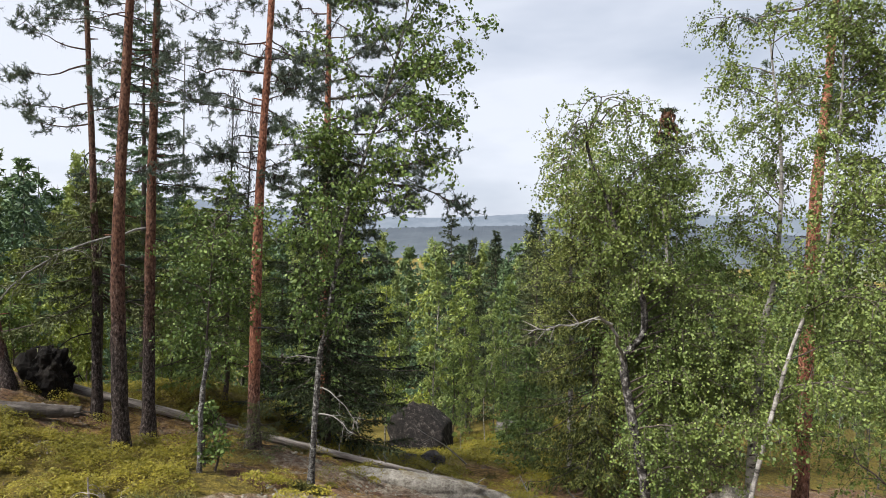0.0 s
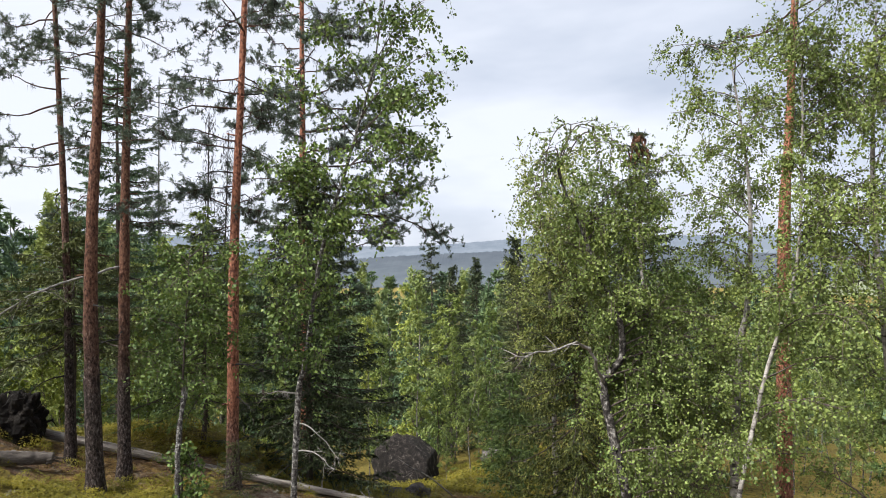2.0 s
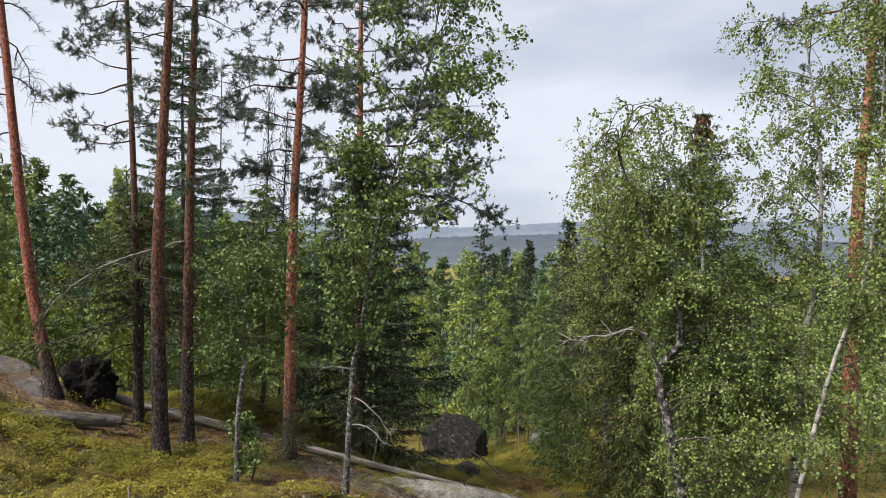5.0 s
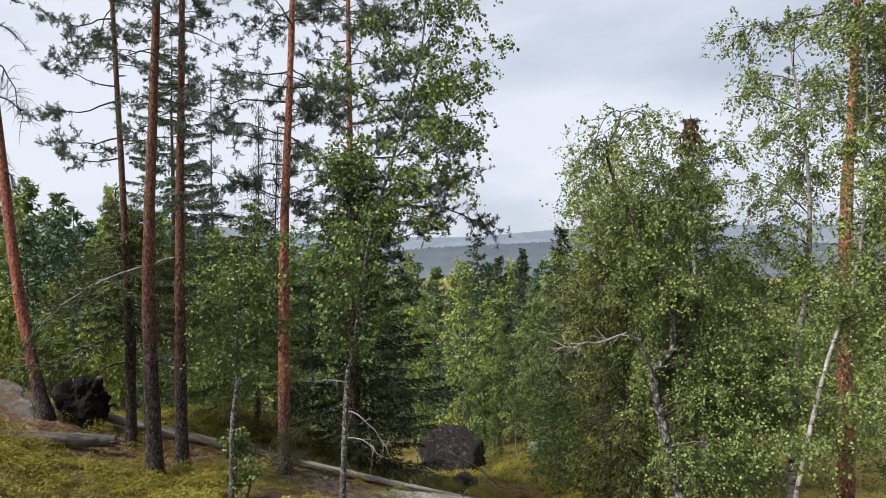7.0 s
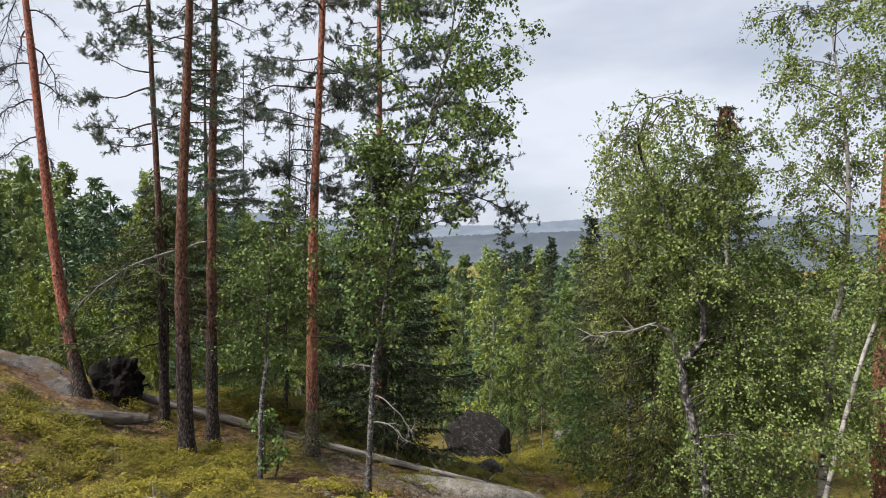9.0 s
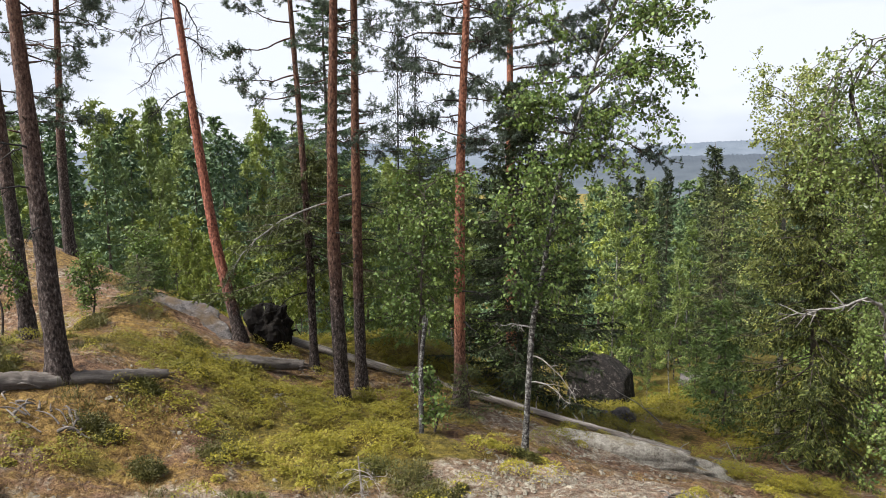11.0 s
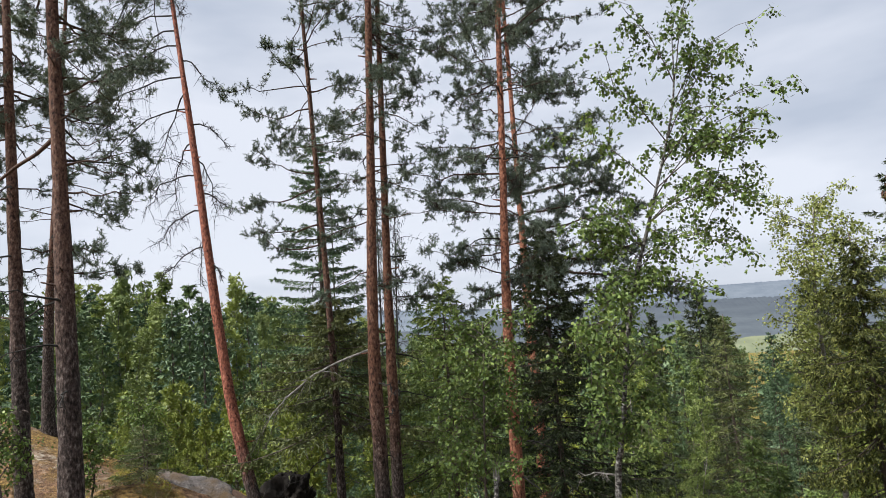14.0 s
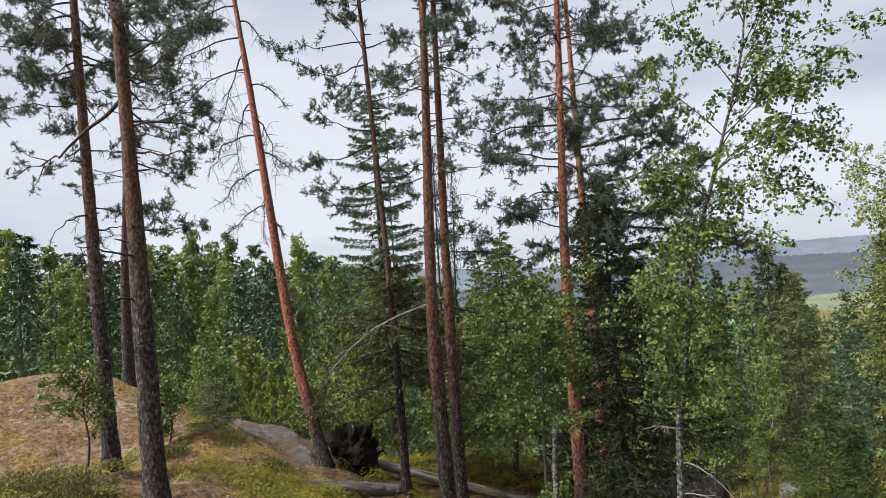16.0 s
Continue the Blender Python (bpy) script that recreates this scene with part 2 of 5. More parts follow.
class Soup:
    """Vertices and faces gathered as arrays and made into one mesh at the end."""

    def __init__(self):
        self.v, self.f, self.n = [], [], 0

    def add(self, verts, faces):
        verts = np.asarray(verts, float).reshape(-1, 3)
        self.v.append(verts)
        self.f.append(np.asarray(faces, int) + self.n)
        self.n += len(verts)

    def tube(self, pts, radii, sides=6, rough=0.0, rng=RNG, cap=True):
        pts, radii = np.asarray(pts, float), np.asarray(radii, float)
        n = len(pts)
        tang = unit(np.gradient(pts, axis=0))
        ref = np.array([1.0, 0.13, 0.0]) if abs(tang[0][0]) < 0.8 else np.array([0.0, 1.0, 0.2])
        a = unit(np.cross(tang, ref))
        b = np.cross(tang, a)
        th = np.arange(sides) * 2 * np.pi / sides
        r = radii[:, None] * (1 + rough * rng.normal(size=(n, sides)))
        ring = pts[:, None] + r[..., None] * (np.cos(th)[None, :, None] * a[:, None] + np.sin(th)[None, :, None] * b[:, None])
        i = np.arange(n - 1)[:, None] * sides
        j = np.arange(sides)[None]
        k = (j + 1) % sides
        q = np.stack([i + j, i + k, i + sides + k, i + sides + j], -1).reshape(-1, 4)
        self.add(ring, q)
        if cap:
            self.f.append(np.array([[self.n - sides + t for t in range(sides)]]))
            self.f.append(np.array([[self.n - n * sides + t for t in range(sides)][::-1]]))

    def kites(self, c, along, side, length, width):
        """Leaves: a flat kite from c along one way, with its broadest part at a third."""
        length, width = np.broadcast_to(length, (len(c),))[:, None], np.broadcast_to(width, (len(c),))[:, None]
        v = np.stack([c, c + along * length * 0.4 + side * width * 0.5, c + along * length, c + along * length * 0.4 - side * width * 0.5], 1)
        self.add(v, np.arange(len(c) * 4).reshape(-1, 4))

    def blades(self, c, along, side, length, width):
        """Needles: thin triangles from c."""
        length, width = np.broadcast_to(length, (len(c),))[:, None], np.broadcast_to(width, (len(c),))[:, None]
        v = np.stack([c - side * width * 0.5, c + side * width * 0.5, c + along * length], 1)
        self.add(v, np.arange(len(c) * 3).reshape(-1, 3))

    def mesh(self, name, mat, smooth=False):
        me = bpy.data.meshes.new(name)
        v = np.concatenate(self.v)
        faces = self.f
        flat = np.concatenate([f.ravel() for f in faces])
        sizes = np.concatenate([np.full(len(f), f.shape[1]) for f in faces])
        start = np.concatenate([[0], np.cumsum(sizes)[:-1]])
        me.vertices.add(len(v))
        me.vertices.foreach_set("co", v.ravel())
        me.loops.add(len(flat))
        me.loops.foreach_set("vertex_index", flat)
        me.polygons.add(len(sizes))
        me.polygons.foreach_set("loop_start", start)
        me.polygons.foreach_set("loop_total", sizes)
        me.update(calc_edges=True)
        me.validate()
        me.polygons.foreach_set("use_smooth", [smooth] * len(me.polygons))
        me.materials.append(mat)
        return me


def joined(first, second):
    """One soup of two; the faces of the second take the second material."""
    s = Soup()
    s.v, s.f, s.n = first.v + second.v, first.f + [f + first.n for f in second.f], first.n + second.n
    s.second = sum(len(f) for f in first.f)
    return s


def part(name, soup, mat, parent, label="", smooth=False, other=None):
    me = soup.mesh(name, mat, smooth)
    if other is not None:
        me.materials.append(other)
        count = len(me.polygons)
        me.polygons.foreach_set("material_index", [0] * min(soup.second, count) + [1] * max(count - soup.second, 0))
    ob = new(name, me)
    ob.parent = parent
    return tagged(ob, label)


def thing(name, place, label, category, group="", kind=""):
    ob = new(name)
    ob.location = place
    return tagged(ob, label, category, group, kind)


def rand_dirs(n, rng):
    return unit(rng.normal(size=(n, 3)))


def spline(pts, n):
    """Points evenly along a smooth curve through pts."""
    pts = np.asarray(pts, float)
    t = np.linspace(0, len(pts) - 1, n)
    ext = np.vstack([2 * pts[0] - pts[1], pts, 2 * pts[-1] - pts[-2]])
    i = np.minimum(t.astype(int), len(pts) - 2)
    f = (t - i)[:, None]
    p0, p1, p2, p3 = ext[i], ext[i + 1], ext[i + 2], ext[i + 3]
    return 0.5 * (2 * p1 + (p2 - p0) * f + (2 * p0 - 5 * p1 + 4 * p2 - p3) * f ** 2 + (3 * p1 - p0 - 3 * p2 + p3) * f ** 3)


def along(path, frac):
    """Place on a polyline at a share of its length."""
    d = np.concatenate([[0], np.cumsum(np.linalg.norm(np.diff(path, axis=0), axis=1))])
    s = frac * d[-1]
    return np.array([np.interp(s, d, path[:, k]) for k in range(3)])


# ---- ground ----
GX = (-16.0, 3.0)
MOUNDS = ((-5.3, 6.85, -0.42, 1.5), (0.6, 7.5, 0.35, 1.6), (-1.3, 1.6, 0.25, 1.0), (0.9, 1.2, -0.28, 1.0), (-2.7, 11.2, 0.3, 0.9),
          (-4.5, 10.7, -0.28, 1.0), (-6.65, 7.3, 0.34, 1.0), (-8.9, 11.2, 0.2, 1.2), (-2.7, 6.8, -0.2, 1.0), (1.1, 13.4, -0.18, 1.0),
          (-11.5, 10.0, -0.65, 1.8), (-14.5, 8.5, -1.3, 2.6), (-18.0, 10.0, -1.5, 4.0),
          (-7.5, 7.9, 0.26, 1.1), (-14.8, 15.1, 0.4, 2.0), (-8.95, 11.2, 0.36, 0.85), (-4.7, 15.2, 0.95, 1.35))


def ground_z(x, y):
    x, y = np.asarray(x, float), np.asarray(y, float)
    cx, cy = np.clip(x, *GX), np.clip(y, -3.0, 22.0)
    z = -1.29 + 0.2736 * cx - 0.2488 * cy + 0.00151 * cx ** 2 - 0.07492 * cx * cy - 0.00036 * cy ** 2 + 0.00332 * cx * cy ** 2 + 0.00056 * cx ** 2 * cy
    for mx, my, h, s in MOUNDS:
        z = z + h * np.exp(-((x - mx) ** 2 + (y - my) ** 2) / (2 * s * s))
    far = np.maximum(y - 22.0, 0)
    left = np.maximum(GX[0] - x, 0)
    right = np.maximum(x - GX[1], 0)
    z = z - np.minimum(far * 0.2, 46) - 0.06 * np.minimum(right, 80) - 0.05 * np.minimum(left, 60)
    z = z + np.minimum(left * 0.16, 9.0) * np.clip(far / 30, 0, 1)
    z = z + 0.05 * np.sin(x * 1.7 + 0.6 * y) * np.cos(y * 1.3 - 0.4 * x) + 0.03 * np.sin(x * 4.1 + 1) * np.sin(y * 3.7)
    return np.maximum(z, -62.0 + 0.0 * x)


def gz(x, y):
    return float(ground_z(x, y))


def blob(x, y, cx, cy, rx, ry, turn=0.0):
    c, s = math.cos(turn), math.sin(turn)
    u, v = (x - cx) * c + (y - cy) * s, -(x - cx) * s + (y - cy) * c
    return np.exp(-((u / rx) ** 2 + (v / ry) ** 2))


def rock_share(x, y):
    """Bare and lichened rock."""
    return np.clip(1.5 * blob(x, y, -0.4, 11.4, 2.0, 0.7, 0.15) + 1.3 * blob(x, y, -0.2, 7.8, 1.9, 1.5) + 0.9 * blob(x, y, -3.2, 6.0, 2.2, 1.0)
                   + 0.5 * blob(x, y, -9.5, 10.4, 1.4, 0.5, -0.3) + 0.55 * blob(x, y, -11.5, 11.6, 1.6, 0.5, -0.3) + 0.5 * blob(x, y, -13.0, 13.4, 2.0, 0.5, -0.2) + 0.8 * blob(x, y, 1.0, 4.0, 2.5, 2.5), 0, 1)


def shrub_share(x, y):
    """Blueberry shrubs and moss."""
    return np.clip(1.2 * blob(x, y, -4.3, 9.2, 1.8, 1.3, -0.2) + 0.9 * blob(x, y, -3.9, 10.5, 1.5, 0.7, 0.1) + 0.9 * blob(x, y, -4.4, 14.6, 1.8, 1.1) + 0.9 * blob(x, y, -3.3, 8.1, 0.9, 0.8) + 0.8 * blob(x, y, -6.2, 10.1, 1.2, 0.6) + 0.8 * blob(x, y, -3.2, 10.9, 1.1, 0.6) + 0.6 * blob(x, y, -2.0, 9.0, 0.5, 0.4) + 0.6 * blob(x, y, -5.4, 6.6, 0.5, 0.4) + 0.55 * blob(x, y, -3.9, 6.1, 0.5, 0.35) + 0.6 * blob(x, y, -7.2, 9.4, 0.9, 0.5) + 0.9 * blob(x, y, -7.0, 14.8, 4.5, 2.0) + 1.2 * blob(x, y, 0.4, 14.6, 2.2, 1.2, -0.5)
                   + 1.1 * blob(x, y, -8.4, 7.0, 1.5, 0.8) + 0.75 * blob(x, y, -10.5, 9.4, 2.2, 1.2) + 1.0 * np.clip((y - 15.5) / 3, 0, 1) + 0.8 * blob(x, y, 2.2, 12.0, 1.2, 1.2) - 1.6 * blob(x, y, 1.0, 15.2, 0.6, 0.9) - 1.6 * blob(x, y, 2.1, 13.4, 1.3, 0.6) - 1.3 * blob(x, y, -0.4, 11.4, 1.7, 0.6, 0.15) + 1.0 * blob(x, y, 4.2, 9.4, 1.6, 2.2), 0, 1)


def moss_share(x, y):
    """Dry orange moss."""
    return np.clip(1.5 * blob(x, y, 1.0, 15.2, 0.8, 1.0) + 0.9 * blob(x, y, -5.2, 14.2, 2.5, 0.9) + 0.9 * blob(x, y, -5.8, 6.9, 1.6, 1.0) + 0.9 * blob(x, y, -12.5, 14.6, 3.0, 0.8) + 0.9 * blob(x, y, -10.5, 11.0, 2.5, 0.35, -0.3) + 0.8 * blob(x, y, -9.6, 9.4, 2.4, 0.9) + 0.9 * blob(x, y, -1.9, 11.8, 1.5, 0.7), 0, 1)


def ground_material():
    m, nt, b = material("forest_floor", 0.95)
    at = nt.nodes.new("ShaderNodeAttribute")
    at.attribute_name = "cover"
    sep = nt.nodes.new("ShaderNodeSeparateColor")
    nt.links.new(at.outputs["Color"], sep.inputs[0])
    grain = noise_tex(nt, 11, 8, rough=0.75)
    speck = noise_tex(nt, 46, 5, rough=0.75)
    broad = noise_tex(nt, 1.1, 6, rough=0.65)
    patch = noise_tex(nt, 3.4, 6, rough=0.7)
    co = nt.nodes.new("ShaderNodeTexCoord")
    wave = nt.nodes.new("ShaderNodeTexNoise")
    wave.inputs["Scale"].default_value, wave.inputs["Detail"].default_value = 7.0, 4.0
    nt.links.new(co.outputs["Object"], wave.inputs["Vector"])
    warp = nt.nodes.new("ShaderNodeVectorMath")
    warp.operation = "MULTIPLY_ADD"
    warp.inputs[1].default_value = (0.34, 0.34, 0.34)
    nt.links.new(wave.outputs["Color"], warp.inputs[0])
    nt.links.new(co.outputs["Object"], warp.inputs[2])
    lump = nt.nodes.new("ShaderNodeTexVoronoi")
    lump.inputs["Scale"].default_value = 10.5
    nt.links.new(warp.outputs[0], lump.inputs["Vector"])
    cell = nt.nodes.new("ShaderNodeSeparateColor")
    nt.links.new(lump.outputs["Color"], cell.inputs[0])
    gap = ramp(nt, math_node(nt, "ADD", lump.outputs["Distance"], math_node(nt, "MULTIPLY", math_node(nt, "SUBTRACT", speck, 0.5), 0.5)), [(0.4, (0, 0, 0)), (0.8, (0.8, 0.8, 0.8))])
    litter = ramp(nt, grain, [(0.34, (0.036, 0.020, 0.014)), (0.46, (0.106, 0.058, 0.032)), (0.56, (0.170, 0.100, 0.058)), (0.68, (0.255, 0.172, 0.112))])
    gold = ramp(nt, grain, [(0.36, (0.05, 0.028, 0.009)), (0.5, (0.158, 0.096, 0.028)), (0.64, (0.265, 0.175, 0.054))])
    clump = ramp(nt, math_node(nt, "ADD", math_node(nt, "MULTIPLY", cell.outputs[0], 0.3), math_node(nt, "MULTIPLY", math_node(nt, "SUBTRACT", noise_tex(nt, 6.5, 9, rough=0.8), 0.28), 1.6)), [(0.2, (0.10, 0.062, 0.043)), (0.36, (0.19, 0.135, 0.10)), (0.5, (0.26, 0.215, 0.17)), (0.66, (0.33, 0.30, 0.245)), (0.85, (0.45, 0.42, 0.35))])
    clump = mix(nt, 1.0, clump, ramp(nt, speck, [(0.3, (0.62, 0.6, 0.58)), (0.6, (1.0, 1.0, 1.0))]), "MULTIPLY")
    lichen = mix(nt, gap, clump, litter)
    pink = ramp(nt, speck, [(0.36, (0.10, 0.057, 0.043)), (0.5, (0.225, 0.15, 0.118)), (0.66, (0.33, 0.25, 0.205))])
    rock = mix(nt, ramp(nt, patch, [(0.3, (0, 0, 0)), (0.4, (1, 1, 1))]), pink, lichen)
    green = ramp(nt, grain, [(0.3, (0.036, 0.032, 0.007)), (0.5, (0.125, 0.098, 0.016)), (0.75, (0.25, 0.185, 0.034))])
    base = mix(nt, ramp(nt, broad, [(0.44, (0, 0, 0)), (0.56, (1, 1, 1))]), litter, gold)
    base = mix(nt, ramp(nt, patch, [(0.5, (0, 0, 0)), (0.58, (0.6, 0.6, 0.6))]), base, lichen)

    def edge(share):
        v = math_node(nt, "ADD", share, math_node(nt, "MULTIPLY", math_node(nt, "SUBTRACT", broad, 0.5), 1.5))
        v = math_node(nt, "ADD", v, math_node(nt, "MULTIPLY", math_node(nt, "SUBTRACT", grain, 0.5), 0.8))
        return ramp(nt, v, [(0.42, (0, 0, 0)), (0.58, (1, 1, 1))])

    col = mix(nt, edge(sep.outputs[2]), base, gold)
    col = mix(nt, edge(sep.outputs[1]), col, green)
    col = mix(nt, edge(sep.outputs[0]), col, rock)
    mottle = ramp(nt, noise_tex(nt, 4.6, 7, rough=0.72), [(0.36, (0.5, 0.46, 0.42)), (0.48, (0.86, 0.85, 0.83)), (0.62, (1.12, 1.12, 1.1))])
    col = mix(nt, 1.0, col, mottle, "MULTIPLY")
    nt.links.new(col, b.inputs["Base Color"])
    bump(nt, b, math_node(nt, "ADD", math_node(nt, "SUBTRACT", math_node(nt, "MULTIPLY", grain, 1.2), math_node(nt, "MULTIPLY", lump.outputs["Distance"], 1.1)), math_node(nt, "MULTIPLY", speck, 0.7)), 1.0, 0.045)
    return m


def grown(a, b, fine, reach, ratio):
    """Grid lines: even from a to b, then ever wider out to reach on both sides."""
    mid = np.arange(a, b + fine / 2, fine)
    step, out = fine, []
    p = 0.0
    while p < reach:
        step *= ratio
        p += step
        out.append(p)
    out = np.array(out)
    return np.concatenate([a - out[::-1], mid, mid[-1] + out])


xs, ys = grown(-8, 2, 0.065, 3500, 1.12), grown(4.5, 12, 0.065, 3500, 1.12)
gx, gy = np.meshgrid(xs, ys)
hz = ground_z(gx, gy)
near = np.clip(1.3 - np.hypot(gx + 3, gy - 9) / 16, 0, 1)
hz = hz + near * 0.075 * np.array([[noise.noise((u * 1.3, v * 1.3, 3.1)) + 0.6 * noise.noise((u * 3.1, v * 3.1, 1.7)) + 0.42 * noise.noise((u * 6.5, v * 6.5, 5.7)) + 0.3 * noise.noise((u * 13, v * 13, 2.7)) for u, v in zip(ru, rv)] for ru, rv in zip(gx, gy)])
s_ground = Soup()
nx, ny = len(xs), len(ys)
idx = np.arange(nx * ny).reshape(ny, nx)
s_ground.add(np.stack([gx, gy, hz], -1), np.stack([idx[:-1, :-1], idx[:-1, 1:], idx[1:, 1:], idx[1:, :-1]], -1).reshape(-1, 4))
ground = new("ground", s_ground.mesh("ground", ground_material(), True))
tagged(ground, "sloping forest floor of lichened rock, dry moss, needles and green shrubs", "ground", kind="structure")
cover = ground.data.color_attributes.new("cover", "FLOAT_COLOR", "POINT")
cover.data.foreach_set("color", np.stack([rock_share(gx, gy), shrub_share(gx, gy), moss_share(gx, gy), np.ones_like(gx)], -1).ravel())


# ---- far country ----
def painted_haze_material(name, top, low, z0, z1, glow):
    """Distant hills with haze painted in: bluish colour, paler below, given off as emission."""
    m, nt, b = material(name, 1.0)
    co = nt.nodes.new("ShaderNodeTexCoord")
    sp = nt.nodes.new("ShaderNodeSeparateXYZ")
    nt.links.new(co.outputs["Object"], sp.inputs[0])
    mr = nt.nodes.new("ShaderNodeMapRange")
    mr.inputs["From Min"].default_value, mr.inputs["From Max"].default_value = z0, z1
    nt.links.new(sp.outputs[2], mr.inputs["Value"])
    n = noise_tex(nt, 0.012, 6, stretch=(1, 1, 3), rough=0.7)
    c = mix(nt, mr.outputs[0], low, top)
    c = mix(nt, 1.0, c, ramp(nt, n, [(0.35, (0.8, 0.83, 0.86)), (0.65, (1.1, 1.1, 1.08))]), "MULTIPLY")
    # mostly emission, though no lamp: it keeps the painted haze even
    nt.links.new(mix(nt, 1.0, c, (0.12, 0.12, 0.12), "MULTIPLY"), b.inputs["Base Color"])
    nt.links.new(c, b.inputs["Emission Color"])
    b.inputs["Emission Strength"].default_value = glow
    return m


def ridge(name, dist, x0, x1, base, heights, mat, jag, seed, label):
    """A long wooded ridge: its crest goes through a few heights, roughened by treetops."""
    rng = np.random.default_rng(seed)
    n = 1500
    x = np.linspace(x0, x1, n)
    hx = np.linspace(x0, x1, len(heights))
    h = spline(np.c_[hx, np.zeros(len(hx)), heights], n)[:, 2]
    crest = h + rng.normal(size=n) * jag
    rows = [np.c_[x, np.full(n, dist - 500.0), np.full(n, base)], np.c_[x, np.full(n, dist - 150.0), base + 0.62 * (h - base)],
            np.c_[x, np.full(n, dist), crest], np.c_[x, np.full(n, dist + 500.0), np.full(n, base)]]
    s = Soup()
    k = np.arange(4 * n).reshape(4, n)
    s.add(np.concatenate(rows), np.stack([k[:-1, :-1], k[:-1, 1:], k[1:, 1:], k[1:, :-1]], -1).reshape(-1, 4))
    return tagged(new(name, s.mesh(name, mat, True)), label, "hill", kind="structure")


# blue-grey tones paint the haze over the wooded hills
M_HILL_FAR = painted_haze_material("far_hill_painted_haze", (0.18, 0.215, 0.27), (0.24, 0.28, 0.335), -20, 100, 0.6)
M_HILL_MID = painted_haze_material("near_hill_painted_haze", (0.095, 0.116, 0.148), (0.145, 0.172, 0.2), -60, 30, 0.54)
ridge("backdrop_hill_far", 2600, -3200, 4200, -70, [130, 135, 145, 150, 140, 95, 72, 94, 93, 90, 88, 85, 80, 70, 60, 50], M_HILL_FAR, 0.7, 3, "long wooded hill on the horizon with blue haze painted in")
ridge("backdrop_hill_near", 1700, -2200, 3000, -70, [40, 30, 20, 10, 0, 10, 24, 30, 18, 10, 20, 28, 20, 10, 0, 0], M_HILL_MID, 0.9, 4, "wooded hill across the valley with blue-green haze painted in")

m_field, nt_f, b_f = material("meadow", 0.95)
nt_f.links.new(ramp(nt_f, noise_tex(nt_f, 0.05, 5, stretch=(1, 0.2, 1)), [(0.3, (0.085, 0.1, 0.06)), (0.7, (0.13, 0.145, 0.085))]), b_f.inputs["Base Color"])
fa = np.linspace(0, 2 * np.pi, 40, endpoint=False)
fr = 1 + 0.12 * np.sin(3 * fa) + 0.07 * np.cos(5 * fa)
for fx, wide in ((245, 62), (620, 60)):
    s_field = Soup()
    fy = 1010 + 175 * fr * np.sin(fa)
    fx_all = fx + wide * fr * np.cos(fa) + 0.2 * (fy - 1010)
    crown = np.c_[fx_all, fy, -61.8 + 0.055 * np.maximum(fy - 840, 0)]
    rim = np.c_[fx_all * 1.0 + 40 * np.cos(fa), fy + 40 * np.sin(fa), np.full(40, -63.0)]
    k = np.arange(40)
    s_field.add(np.concatenate([crown, rim]), np.stack([k, 40 + k, 40 + (k + 1) % 40, (k + 1) % 40], -1))
    s_field.add(crown, [list(range(40))])
    tagged(new("field", s_field.mesh("field", m_field)), "pale green meadow on the valley floor", "field", kind="structure")


# ---- trees ----
def hang(d, amount):
    d = d.copy()
    d[:, 2] -= amount
    return unit(d)


def needle_tufts(s, centers, dirs, rng, per=18, length=0.09, width=0.011, spread=0.8):
    """Pine shoots: bundles of long needles round each shoot."""
    n = len(centers)
    c = np.repeat(centers, per, 0) + np.repeat(dirs, per, 0) * rng.uniform(-0.08, 0.05, (n * per, 1))
    d = unit(np.repeat(dirs, per, 0) * rng.uniform(0.1, 0.7, (n * per, 1)) + spread * rand_dirs(n * per, rng))
    side = unit(np.cross(d, rand_dirs(n * per, rng)))
    s.blades(c, d, side, length * rng.uniform(0.7, 1.25, n * per), width)


def pine_branch(wood, needles, root, way, length, r, rng, tufts, droop=0.0, per=26, tuft=0.042, width=0.0092, start=0.3):
    """A crooked limb; its side shoots end in rounded clumps of needles."""
    n = 9
    t = np.linspace(0, 1, n)
    wob = np.cumsum(rng.normal(size=(n, 3)) * [0.055, 0.055, 0.045] * length, 0) * t[:, None] ** 0.7
    path = root + np.outer(t * length, way) + wob
    path[:, 2] += -droop * length * t ** 1.5 + 0.12 * length * t ** 3
    wood.tube(path, r * (1 - 0.8 * t), 5)
    cs, ds = [], []
    k = max(4, tufts // 4)
    for f in np.append(rng.uniform(start, 1.0, k - 1), 1.0):
        p = along(path, f)
        d = unit(way * 0.8 + rng.normal(size=3) * [0.9, 0.9, 0.6])
        l = (0.08 + length * rng.uniform(0.08, 0.28)) * (1.15 - 0.5 * f)
        q = np.array([p, p + d * l * 0.5 + [0, 0, -0.12 * l], p + d * l])
        wood.tube(q, [r * 0.3, r * 0.22, r * 0.12], 3, cap=False)
        for g in (0.4, 0.6, 0.8, 1.0):
            o = along(q, g) + rng.normal(size=3) * 0.03
            for _ in range(3):
                e = unit(rng.normal(size=3) + d * 0.5 + np.array([0, 0, 0.5]))
                cs.append(o + e * rng.uniform(0.0, 0.075))
                ds.append(e)
    needle_tufts(needles, np.array(cs), np.array(ds), rng, per, tuft, width)
    return path


